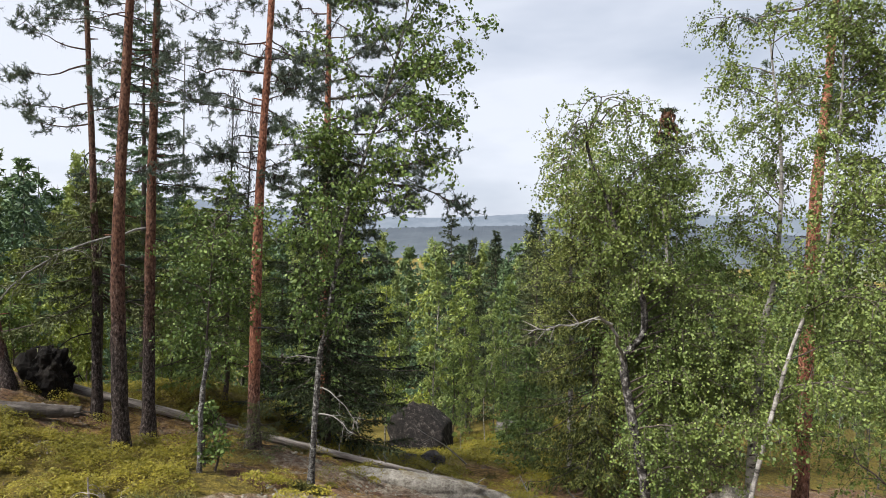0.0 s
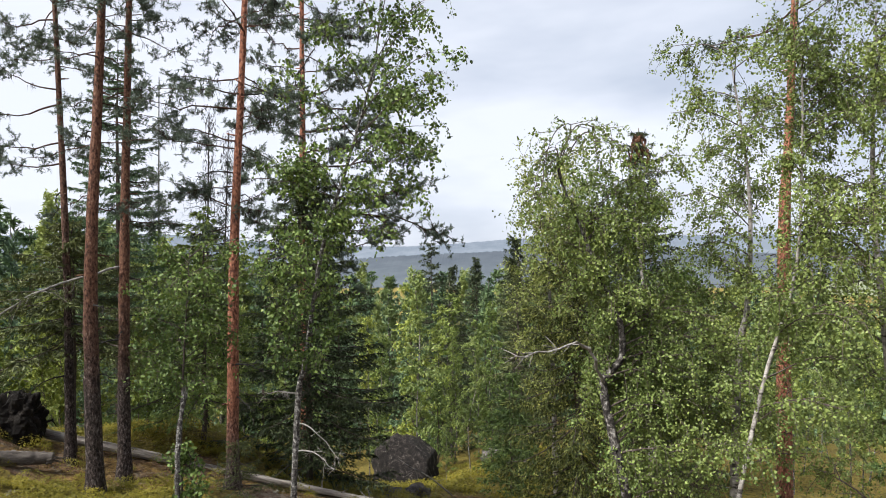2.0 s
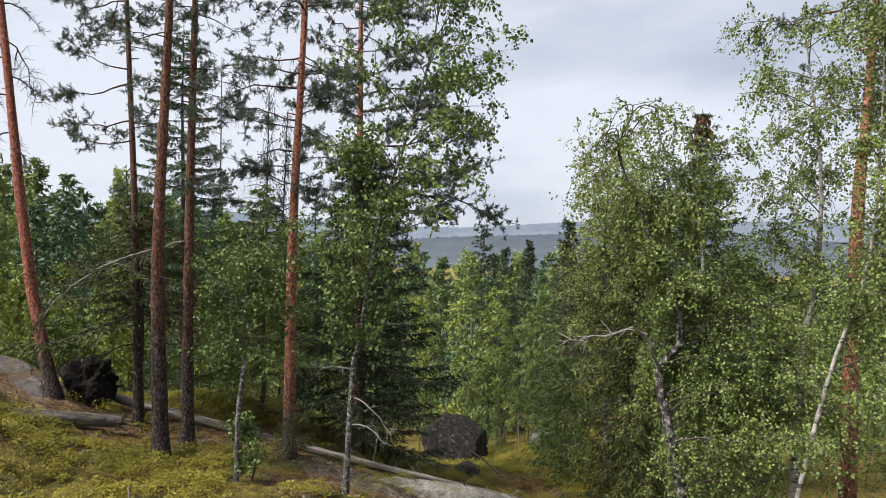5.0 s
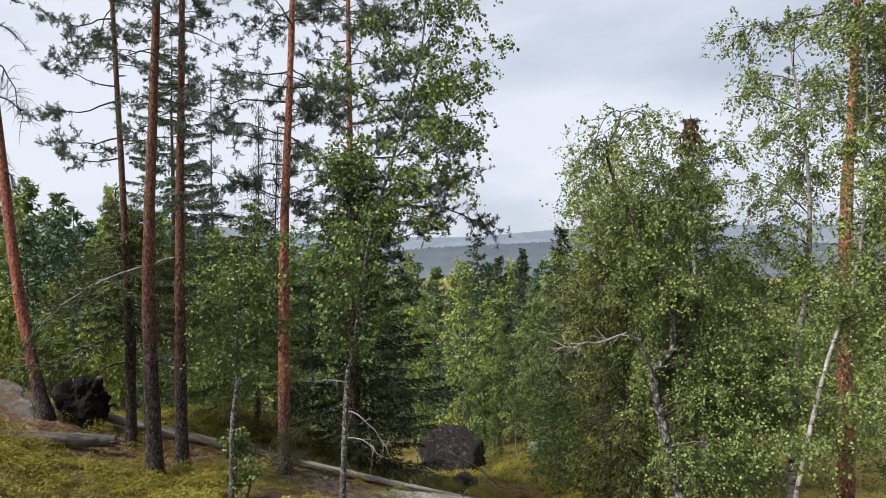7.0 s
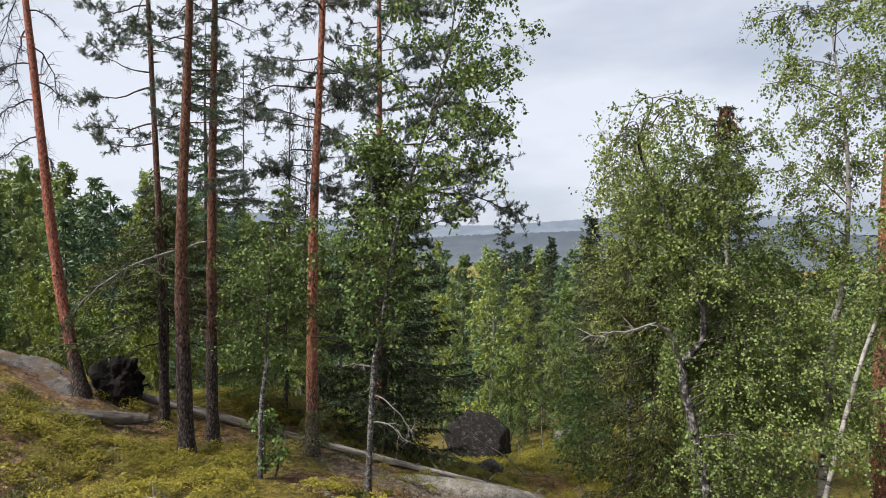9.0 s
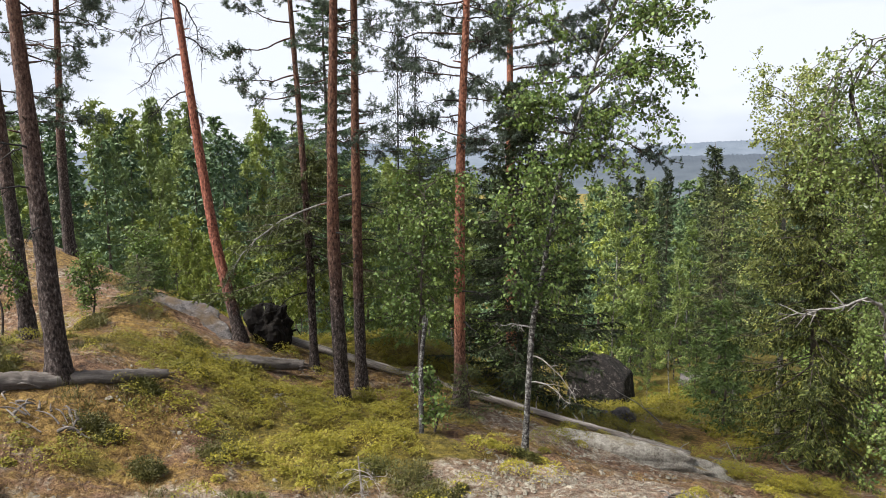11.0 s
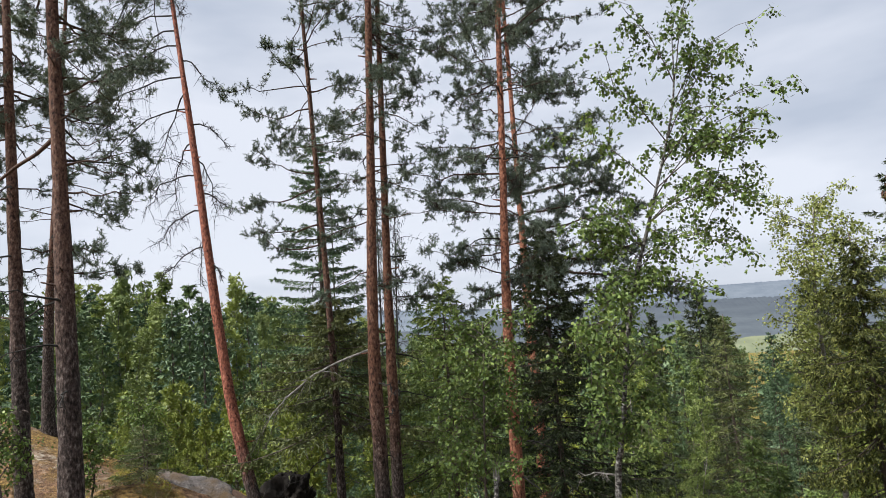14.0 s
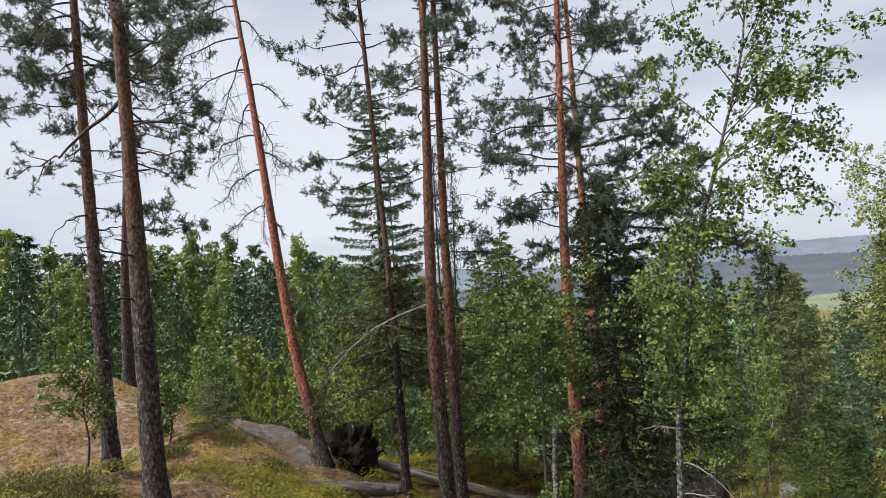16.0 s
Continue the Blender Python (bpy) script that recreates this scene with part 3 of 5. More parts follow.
def dead_branch(root, way, length, r, rng, sag=0.5, twigs=10):
    """A bare, drooping branch with fine side twigs."""
    s = Soup()
    n = 8
    t = np.linspace(0, 1, n)
    path = root + np.outer(t * length, way) + np.cumsum(rng.normal(size=(n, 3)) * 0.055 * length, 0) * t[:, None]
    path[:, 2] -= sag * length * t ** 2
    s.tube(path, r * (1 - 0.75 * t), 5)
    for f in rng.uniform(0.25, 1.0, twigs):
        p = along(path, f)
        d = unit(way * 0.5 + 0.8 * rng.normal(size=3) + np.array([0, 0, -0.5]))
        l = length * rng.uniform(0.12, 0.4)
        m2 = p + d * l * 0.5 + rng.normal(size=3) * 0.04 * l
        s.tube([p, m2, p + d * l + np.array([0, 0, -0.22 * l])], [r * 0.35, r * 0.25, r * 0.1], 3, cap=False)
        for _ in range(2):
            e2 = m2 + unit(rng.normal(size=3) + np.array([0, 0, -0.6])) * l * 0.4
            s.tube([m2, (m2 + e2) / 2 + rng.normal(size=3) * 0.02, e2], [r * 0.2, r * 0.15, r * 0.08], 3, cap=False)
    return s


def pine(place, path, r0, height, mat, seed, label, crown=(0.3, 1.0), limbs=40, reach=1.5, tufts=30, dead=8, group="pines", dead_reach=0.7, bare=(0.12, 0.45), per=26, tuft=0.042, width=0.0092, name="pine_tree", side=None, stubs=14, extra=(), beard=1):
    """A tall pine: path goes through a few points from the foot; limbs leave it between the two shares of its height."""
    rng = np.random.default_rng(seed)
    place = np.asarray(place, float)
    pts = np.asarray(path, float) - place
    top = pts[-1] + unit(pts[-1] - pts[-2]) * max(height - pts[-1][2], 0.2)
    curve = spline(np.vstack([pts, top]), 40)
    curve = np.vstack([[curve[0][0], curve[0][1], -0.5], curve])
    tree = thing(name, place, label, "tree", group)
    f = np.linspace(0, 1, len(curve))
    rad = r0 * (1 - 0.82 * f ** 1.1)
    rad[:3] *= np.array([1.75, 1.4, 1.12])
    trunk, wood, need, hung = Soup(), Soup(), Soup(), Soup()
    runs = []
    trunk.tube(curve, rad, 14, 0.045, rng)
    for q in rng.uniform(0.1, 0.75, stubs):
        p = along(curve, q)
        a = rng.uniform(0, 2 * np.pi)
        d = np.array([math.cos(a), math.sin(a), rng.uniform(-0.2, 0.3)])
        trunk.tube([p, p + d * (r0 + rng.uniform(0.03, 0.16))], [0.018, 0.008], 4)
    for q in np.sort(rng.uniform(crown[0], crown[1], limbs)):
        p = along(curve, q)
        a = rng.uniform(0, 2 * np.pi)
        if side is not None and rng.random() < 0.6:
            a = side + rng.normal() * 0.6
        rel = (q - crown[0]) / max(crown[1] - crown[0], 1e-6)
        l = reach * (0.55 + 0.6 * math.sin(math.pi * min(rel * 0.75 + 0.2, 1))) * rng.uniform(0.6, 1.2)
        way = unit(np.array([math.cos(a), math.sin(a), rng.uniform(-0.25, 0.35)]))
        high = p[2] + place[2] > 0.62 * math.hypot(place[0], place[1] - 1.3)
        run = pine_branch(wood, need, p, way, l, 0.0105 * l ** 0.8, rng, tufts // 5 if high else tufts, 0.12, per // 3 if high else per, tuft * 1.5 if high else tuft, width * 3 if high else width)
        if not high:
            runs.append(run)
    run_up = np.append(0, np.cumsum(np.linalg.norm(np.diff(curve, axis=0), axis=1)))
    for z, a, l, rise, k, *start in extra:
        p = along(curve, float(np.interp(z, curve[:, 2] + place[2], run_up / run_up[-1])))
        runs.append(pine_branch(wood, need, p, unit(np.array([math.cos(a), math.sin(a), rise])), l, 0.0145 * l ** 0.8, rng, k, 0.05, per, tuft, width, *start))
    hung_at = [along(run, f) for run in runs for f in rng.uniform(0.15, 1.0, beard * 4) if beard]
    if hung_at:
        at = np.repeat(np.array(hung_at), 9, 0) + rng.normal(size=(len(hung_at) * 9, 3)) * [0.022, 0.022, 0.02]
        long = np.repeat(rng.uniform(0.2, 1.0, len(hung_at)) ** 2, 9)
        down = unit(rng.normal(size=at.shape) * [0.3, 0.3, 0.2] - np.array([0, 0, 1]))
        hung.blades(at, down, unit(np.cross(down, rand_dirs(len(at), rng))), rng.uniform(0.04, 0.2, len(at)) * long + 0.02, 0.009)
        tagged(part("hanging_lichen", hung, M_BEARD, tree, "dark beard lichen hanging from the limbs"), kind="stuff")
    if limbs:
        part("trunk", joined(trunk, wood), mat, tree, smooth=True, other=M_PINE_LIMB)
        part("crown", need, M_PINE, tree)
    else:
        part("trunk", trunk, mat, tree, smooth=True)
    for q in rng.uniform(bare[0], bare[1], dead):
        p = along(curve, q)
        a = rng.uniform(0, 2 * np.pi)
        way = unit(np.array([math.cos(a), math.sin(a), rng.uniform(-0.1, 0.3)]))
        part("dead_branch", dead_branch(p, way, dead_reach * rng.uniform(0.4, 1.3), 0.016, rng, 0.3, 5), M_LICHEN_TWIG, tree, "bare grey dead branch")
    return tree, curve


def spruce_soups(h, rad, seed, whorl=0.3, per=5, twigs=8, blades=10, blade=0.05, width=0.012, droop=0.35, skirt=0.06, ragged=0.25, power=0.8, bare=False, hang_by=1.0):
    rng = np.random.default_rng(seed)
    wood, need = Soup(), Soup()
    p0, p1 = [], []
    z = skirt * h
    while z < h * 0.985:
        rel = (z - skirt * h) / (h * (1 - skirt))
        l0 = rad * (1 - rel) ** power + 0.05
        for a in rng.uniform(0, 2 * np.pi) + np.arange(per) * 2 * np.pi / per + rng.normal(size=per) * 0.25:
            l = l0 * (1 + ragged * rng.normal())
            if l < 0.06:
                continue
            n = 5
            t = np.linspace(0, 1, n)
            out = np.array([math.cos(a), math.sin(a), 0.0])
            lat = np.array([-math.sin(a), math.cos(a), 0.0])
            path = np.outer(t * l, out)
            dr = droop * (1.2 - rel) * rng.uniform(0.6, 1.3)
            path[:, 2] += z + whorl * rng.uniform(-0.45, 0.45) + l * (0.25 * rel * t - dr * t + 0.45 * dr * t ** 3)
            if l > 0.25 and not bare:
                wood.tube(path, 0.012 * (0.4 + l * 0.5) * (1 - 0.8 * t) + 0.002, 3, cap=False)
            k = max(2, int(twigs * (l / rad) + 1))
            for f in np.linspace(0.18, 1.0, k):
                p = along(path, f)
                tl = l * 0.38 * (1.15 - f) + 0.07
                for sgn in (-1, 1):
                    d = unit(out * 0.7 + lat * sgn * rng.uniform(0.5, 1.0) + np.array([0, 0, (-0.25 - 0.3 * rng.random()) * hang_by]))
                    p0.append(p), p1.append(p + d * tl * rng.uniform(0.6, 1.2))
            p0.append(along(path, 0.75)), p1.append(path[-1] + out * 0.05)
        z += whorl * (0.75 + 0.5 * rng.random()) * (1 - 0.45 * rel)
    p0, p1 = np.array(p0), np.array(p1)
    n = len(p0)
    t = rng.uniform(0, 1, (n, blades, 1))
    c = (p0[:, None] + (p1 - p0)[:, None] * t).reshape(-1, 3)
    ax = np.repeat(unit(p1 - p0), blades, 0)
    d = unit(ax * 0.8 + 0.75 * rand_dirs(n * blades, rng) + np.array([0, 0, -0.15]))
    side = unit(np.cross(d, rand_dirs(n * blades, rng)))
    need.blades(c, d, side, blade * rng.uniform(0.7, 1.4, n * blades), width)
    trunk = Soup()
    tz = np.linspace(-0.4, h, 12)[:: 1]
    trunk.tube(np.c_[0.02 * rng.normal(size=12), 0.02 * rng.normal(size=12), tz], np.maximum(0.011 * h * (1 - np.clip(tz, 0, h) / h) ** 0.9, 0.006) + 0.004, 8)
    return trunk, wood, need


def spruce(place, h, rad, seed, label, mat=None, group="spruces", name="spruce_tree", cones=False, **kw):
    tree = thing(name, place, label, "tree", group)
    trunk, wood, need = spruce_soups(h, rad, seed, **kw)
    if wood.n:
        part("trunk", joined(trunk, wood), M_SPRUCE_BARK, tree, smooth=True, other=M_TWIG)
    else:
        part("trunk", trunk, M_SPRUCE_BARK, tree, smooth=True)
    part("crown", need, mat or M_SPRUCE, tree)
    if cones:
        rng = np.random.default_rng(seed + 1)
        s = Soup()
        n = 150
        zz = h - 0.12 - 0.75 * rng.random(n) ** 1.3
        aa = rng.uniform(0, 2 * np.pi, n)
        rr = 0.07 + 0.34 * (h - zz) * rng.random(n) ** 0.5
        for k in range(n):
            q = np.array([rr[k] * math.cos(aa[k]), rr[k] * math.sin(aa[k]), zz[k]])
            s.tube([q, q + [0, 0, -0.03], q + [0, 0, -0.085], q + [0, 0, -0.115]], [0.008, 0.022, 0.02, 0.006], 6)
        tagged(part("cone_cluster", s, M_CONE, tree, "reddish brown hanging cones at the top"), kind="stuff")
    return tree


def leaf_cloud(s, p0, p1, per, rng, size, droop=0.7, wide=0.8):
    """Leaves hung along twigs that run from p0 to p1."""
    n = len(p0)
    t = rng.uniform(0.05, 1.05, (n, per, 1))
    c = (p0[:, None] + (p1 - p0)[:, None] * t).reshape(-1, 3) + rng.normal(size=(n * per, 3)) * size * 0.5
    d = rand_dirs(n * per, rng)
    d = hang(d, droop)
    side = unit(np.cross(d, rand_dirs(n * per, rng)))
    l = size * rng.uniform(0.65, 1.3, n * per)
    if wide < 0.6:
        s.blades(c, d, side, l * 1.2, l * wide * 1.6)
    else:
        s.kites(c, d, side, l, l * wide)


def birch_twigs(wood, limbs, rng, per_limb, twig, droop, sub=4, bare=False):
    """Twigs that spring from the outer part of limbs and hang down."""
    p0, p1 = [], []
    for path, r in limbs:
        ln = np.linalg.norm(np.diff(path, axis=0), axis=1).sum()
        k = max(2 if bare else 4, int(per_limb * ln))
        for f in rng.uniform(0.12, 1.0, k):
            p = along(path, f)
            d = unit(rng.normal(size=3) * [1, 1, 0.55] + unit(path[-1] - path[0]) * 0.6)
            l = twig * rng.uniform(0.5, 1.3)
            q = p + d * l * 0.55
            e2 = q + unit(d * 0.6 + np.array([0, 0, -droop])) * l * 0.6
            if not bare:
                wood.tube([p, q, e2], [r * 0.35 + 0.0015, 0.003, 0.0015], 3, cap=False)
            p0 += [p, q]
            p1 += [q, e2]
            for _ in range(sub):
                g = along(np.array([p, q, e2]), rng.uniform(0.2, 1))
                h2 = g + unit(rng.normal(size=3) + np.array([0, 0, -droop])) * l * rng.uniform(0.25, 0.55)
                p0.append(g), p1.append(h2)
    return np.array(p0), np.array(p1)


def limb_path(root, tip, rng, bend=0.12, arch=0.15, n=8):
    t = np.linspace(0, 1, n)
    l = np.linalg.norm(tip - root)
    p = root + np.outer(t, tip - root) + np.cumsum(rng.normal(size=(n, 3)) * bend * l / n, 0) * np.sin(np.pi * t)[:, None]
    p[:, 2] += arch * l * np.sin(np.pi * t)
    return p


def birch(place, path, r0, seed, label, tips, mat_bark, mat_leaf, leaf=0.05, per=6, per_limb=9, twig=0.4, droop=0.7, sub=4, group="birches", name="birch_tree", sides=12, twig_end=0.12, bare=False, arcs=()):
    """A birch whose trunk follows path; limbs run from a height share of the trunk to the given tips."""
    rng = np.random.default_rng(seed)
    place = np.asarray(place, float)
    curve = spline(np.asarray(path, float) - place, 10 if bare else 34)
    tree = thing(name, place, label, "tree", group)
    f = np.linspace(0, 1, len(curve))
    trunk, wood, leaves = Soup(), Soup(), Soup()
    rad = r0 * (1 - (1 - twig_end) * f ** 1.2)
    rad[0] *= 1.5
    trunk.tube(np.vstack([curve[0] - [0, 0, 0.4], curve]), np.concatenate([[r0 * 1.8], rad]), sides, 0.05, rng)
    limbs = []
    for q, tip in tips:
        root = along(curve, q)
        pth = limb_path(root, np.asarray(tip, float) - place, rng)
        r = max(0.21 * r0 * (1.2 - q), 0.006)
        wood.tube(pth[::3] if bare else pth, (r * (1 - 0.8 * np.linspace(0, 1, len(pth))) + 0.002)[::3 if bare else 1], 3 if bare else 5, cap=not bare)
        limbs.append((pth, r))
        for _ in range(0 if bare else 3):
            g = along(pth, rng.uniform(0.3, 0.8))
            tp = g + (unit(pth[-1] - pth[0]) * 0.5 + rng.normal(size=3) * 0.5) * np.linalg.norm(pth[-1] - pth[0]) * 0.4
            p2 = limb_path(g, tp, rng)
            wood.tube(p2, r * 0.5 * (1 - 0.8 * np.linspace(0, 1, len(p2))) + 0.0015, 4)
            limbs.append((p2, r * 0.5))
    for q, pts in arcs:
        run = spline(np.vstack([along(curve, q), np.asarray(pts, float) - place]), 16)
        wood.tube(run, np.linspace(0.16 * r0, 0.002, 16), 5)
        limbs.append((run, 0.014))
    a, b2 = birch_twigs(wood, limbs, rng, per_limb, twig, droop, sub, bare)
    leaf_cloud(leaves, a, b2, per, rng, leaf, 0.25 if bare else 0.7, 0.42 if bare else 0.8)
    part("trunk", joined(trunk, wood), mat_bark, tree, smooth=True, other=M_TWIG)
    part("crown", leaves, mat_leaf, tree)
    return tree


# ---- the near pines ----
def base(x, y, z=None):
    return (x, y, gz(x, y) if z is None else z)


pine(base(-4.5, 10.6), [base(-4.5, 10.6), (-4.52, 10.55, -0.2), (-4.37, 10.6, 3.5)], 0.122, 16, M_PINE_BARK, 11, "tall pine with dark scaly foot and orange bark above", (0.26, 1.0), 70, 1.0, 22, 6)
slim, _ = pine(base(-4.69, 11.75), [base(-4.69, 11.75), (-4.66, 11.75, 0), (-4.55, 11.75, 4.1)], 0.105, 16, M_PINE_BARK, 12, "tall slim pine standing close behind another", (0.27, 1.0), 66, 1.05, 22, 6)
limb = Soup()
hung = Soup()
r_limb = np.random.default_rng(61)
run = spline([(-4.68, 11.75, -0.02), (-5.06, 11.38, -0.18), (-5.58, 10.95, -0.41), (-5.95, 10.6, -0.78), (-6.2, 10.37, -1.1), (-6.3, 10.25, -1.3)], 30) - np.array(slim.location)
run[1:] += np.cumsum(r_limb.normal(size=(29, 3)) * 0.012, 0)
limb.tube(run, np.linspace(0.024, 0.005, 30), 6, 0.12, r_limb)
for f in r_limb.uniform(0.2, 1.0, 40):
    p = along(run, f)
    d = unit(np.array([-0.3, -0.2, -0.6]) + 0.6 * r_limb.normal(size=3))
    l = r_limb.uniform(0.12, 0.5)
    limb.tube([p, p + d * l * 0.5 + r_limb.normal(size=3) * 0.02, p + d * l + np.array([0, 0, -0.1 * l])], [0.007, 0.004, 0.002], 3, cap=False)
    needle_tufts(hung, np.array([p + d * l * g for g in (0.5, 0.7, 0.9, 1.0)]), np.array([d] * 4), r_limb, 16, 0.05, 0.009)
limb = part("drooping_limb", limb, M_DEADWOOD, slim, "long pale drooping limb", smooth=True)
part("needles", hung, M_BROWN_SPRUCE, limb, "sparse olive needles")
pine(base(-2.72, 11.25), [base(-2.72, 11.25), (-2.66, 11.25, 0), (-2.48, 11.25, 3.3)], 0.102, 15.5, M_PINE_BARK_LOW, 13, "pine with bright orange flaky bark down to its foot", (0.3, 1.0), 70, 1.2, 28, 8, extra=((1.9, 3.0, 1.2, 0.1, 40), (2.4, 3.3, 1.4, 0.1, 44), (2.9, 2.8, 1.2, 0.0, 40), (1.2, 3.4, 0.9, 0.0, 36), (0.6, 3.0, 0.8, -0.1, 30)), beard=3)
pine(base(-2.86, 16.5), [base(-2.86, 16.5), (-2.88, 16.5, 0), (-2.86, 16.5, 3)], 0.15, 15.5, M_PINE_BARK_LOW, 14, "orange pine with a long dense limb over the birch", (0.4, 1.0), 60, 1.7, 40, 8, beard=9, per=25, tuft=0.055, width=0.0115, extra=((1.35, 0.1, 3.2, -0.02, 150), (1.6, -0.3, 2.9, 0.03, 150), (1.5, 0.5, 2.6, 0.0, 120), (2.3, 0.3, 2.6, 0.1, 130), (2.6, -0.1, 2.3, 0.1, 130), (3.1, -0.1, 2.8, 0.1, 140), (3.5, 0.3, 2.4, 0.1, 120), (3.9, -0.3, 2.3, 0.1, 110), (1.1, -0.9, 1.8, -0.1, 70), (2.0, 3.3, 1.3, 0.0, 50), (2.9, -1.2, 2.0, 0.1, 90), (0.8, 0.5, 1.8, -0.1, 80), (0.6, -0.4, 1.8, -0.1, 80), (0.3, 0.1, 1.7, -0.15, 80), (-0.1, -0.3, 1.5, -0.15, 40, 0.7), (-0.4, 0.2, 1.2, -0.2, 20, 0.8), (0.9, 3.4, 1.2, -0.1, 50)))
pine(base(-5.74, 12.0), [base(-5.74, 12.0), (-5.78, 12.0, 0), (-5.98, 12.0, 4.9)], 0.078, 13, M_PINE_BARK_HIGH, 15, "thin grey pine with a few tufted limbs", (0.55, 1.0), 34, 1.3, 28, 5, extra=((1.75, 3.2, 1.2, 0.0, 33, 0.5), (2.1, 3.0, 1.3, 0.0, 33, 0.45), (2.75, 3.15, 1.4, 0.05, 44, 0.5), (3.0, 3.3, 1.2, 0.1, 33, 0.5), (4.2, 3.3, 1.2, 0.1, 33, 0.4), (4.5, 0.2, 1.0, 0.1, 27, 0.4), (3.4, 0.3, 0.7, 0.2, 16)))
lean, lean_curve = pine((-7.05, 11.64, gz(-7.05, 11.64)), [(-7.05, 11.64, gz(-7.05, 11.64)), (-7.66, 11.8, -0.5), (-8.27, 12.0, 3.37), (-8.75, 12.2, 6.1)], 0.11, 13, M_PINE_BARK_RED, 16,
                        "leaning pine with bare drooping dead branches", (0.8, 1.0), 16, 1.3, 24, 0)
r_lean = np.random.default_rng(5)
for k in range(22):
    q = 0.36 + 0.025 * k
    a = math.pi + r_lean.normal() * 0.5 if k % 4 else r_lean.normal() * 0.5
    w = unit(np.array([math.cos(a), math.sin(a), 0.12]))
    part("dead_branch", dead_branch(along(lean_curve, q), w, (0.85 + 0.085 * k) * (1 if k % 4 else 0.45), 0.018, r_lean, 0.85, 26), M_LICHEN_TWIG, lean, "bare drooping dead branch with fine twigs")
pine(base(-6.68, 7.36), [base(-6.68, 7.36), (-6.8, 7.38, 0.5), (-6.98, 7.4, 3.7)], 0.135, 15, M_PINE_BARK_HIGH, 17, "stout pine beside a weathered log on the slope", (0.36, 1.0), 44, 1.3, 30, 8, extra=((2.55, 2.9, 2.3, -0.32, 24, 0.75), (2.2, 0.3, 0.9, 0.1, 33, 0.2), (2.7, -0.2, 1.0, 0.15, 40, 0.2), (3.2, 0.6, 1.1, 0.1, 40, 0.2), (3.6, 0.1, 1.2, 0.1, 40, 0.2), (1.8, 0.9, 0.8, 0.0, 27, 0.2), (1.3, 1.8, 0.9, 0.0, 31, 0.2), (1.0, 0.9, 0.7, 0.0, 24, 0.2), (4.1, -0.3, 1.2, 0.1, 40, 0.2), (3.9, 1.2, 1.3, 0.1, 40, 0.2), (4.4, 2.6, 1.2, 0.1, 33, 0.2), (2.9, 1.9, 1.2, 0.0, 35, 0.2), (3.4, 2.3, 1.3, 0.05, 35, 0.2), (3.0, 0.0, 1.1, 0.0, 35, 0.2), (4.3, 0.4, 1.3, 0.1, 40, 0.2), (2.4, 1.5, 1.0, 0.0, 27, 0.2), (1.9, 0.2, 0.9, 0.0, 24, 0.3), (4.6, 3.4, 1.2, 0.1, 35, 0.2), (4.9, 2.9, 1.3, 0.1, 35, 0.2)))
pine(base(-8.4, 8.45), [base(-8.4, 8.45), (-8.6, 8.5, 0.5), (-8.92, 8.6, 4.63)], 0.115, 15, M_PINE_BARK_HIGH, 18, "leaning pine with a dark trunk on the outcrop", (0.36, 1.0), 46, 1.5, 32, 10, side=3.0, extra=((2.90, 3.0, 0.92, -0.10, 33, 0.20), (3.10, 3.6, 1.03, 0.00, 42, 0.20), (3.30, 4.4, 0.80, 0.00, 36, 0.20), (3.40, 2.5, 1.03, 0.00, 42, 0.20), (3.60, 3.2, 1.15, 0.00, 48, 0.20), (3.75, 1.6, 1.03, 0.10, 42, 0.20), (3.80, 5.0, 0.80, 0.10, 29, 0.20), (3.90, 3.9, 1.03, 0.10, 45, 0.20), (4.05, 2.8, 1.15, 0.10, 48, 0.20), (4.20, 3.4, 1.03, 0.10, 45, 0.20), (4.35, 4.5, 0.92, 0.10, 42, 0.20), (4.45, 2.2, 1.15, 0.10, 45, 0.20), (4.60, 3.1, 1.15, 0.10, 48, 0.20), (4.70, 0.6, 0.92, 0.10, 36, 0.20), (4.80, 3.8, 1.03, 0.10, 45, 0.20), (5.00, 2.7, 1.15, 0.10, 48, 0.20), (5.20, 3.3, 1.15, 0.10, 45, 0.20), (2.40, 1.0, 0.80, 0.00, 24, 0.20), (1.60, 1.4, 0.80, -0.10, 24, 0.20), (1.20, 2.4, 0.69, -0.10, 18, 0.20)))
pine(base(-14.6, 15.1), [base(-14.6, 15.1), (-14.5, 15, 1), (-14.3, 15, 4.2)], 0.15, 14, M_PINE_BARK_HIGH, 19, "pine at the far edge of the rocky outcrop", (0.35, 1.0), 40, 1.7, 16, 8, width=0.014)
pine(base(5.5, 11.0), [base(5.5, 11.0), (5.63, 11, 0.1), (5.78, 11, 2.15)], 0.12, 13, M_PINE_BARK_LOW, 20, "orange pine half hidden behind birches", (0.5, 1.0), 30, 1.6, 16, 4, width=0.013)


# ---- the near birches ----
def tips_round(curve_pts, n, reach, q0, q1, seed, up=0.5, bias=(0, 0, 0)):
    rng = np.random.default_rng(seed)
    c = spline(np.asarray(curve_pts, float), 30)
    out = []
    for q in np.linspace(q0, q1, n):
        p = along(c, q)
        a = rng.uniform(0, 2 * np.pi)
        l = reach * rng.uniform(0.6, 1.15)
        out.append((q, p + np.array([math.cos(a) * l, math.sin(a) * l, up * l * rng.uniform(0.4, 1.4)]) + np.asarray(bias, float) * rng.uniform(0.3, 1)))
    return out


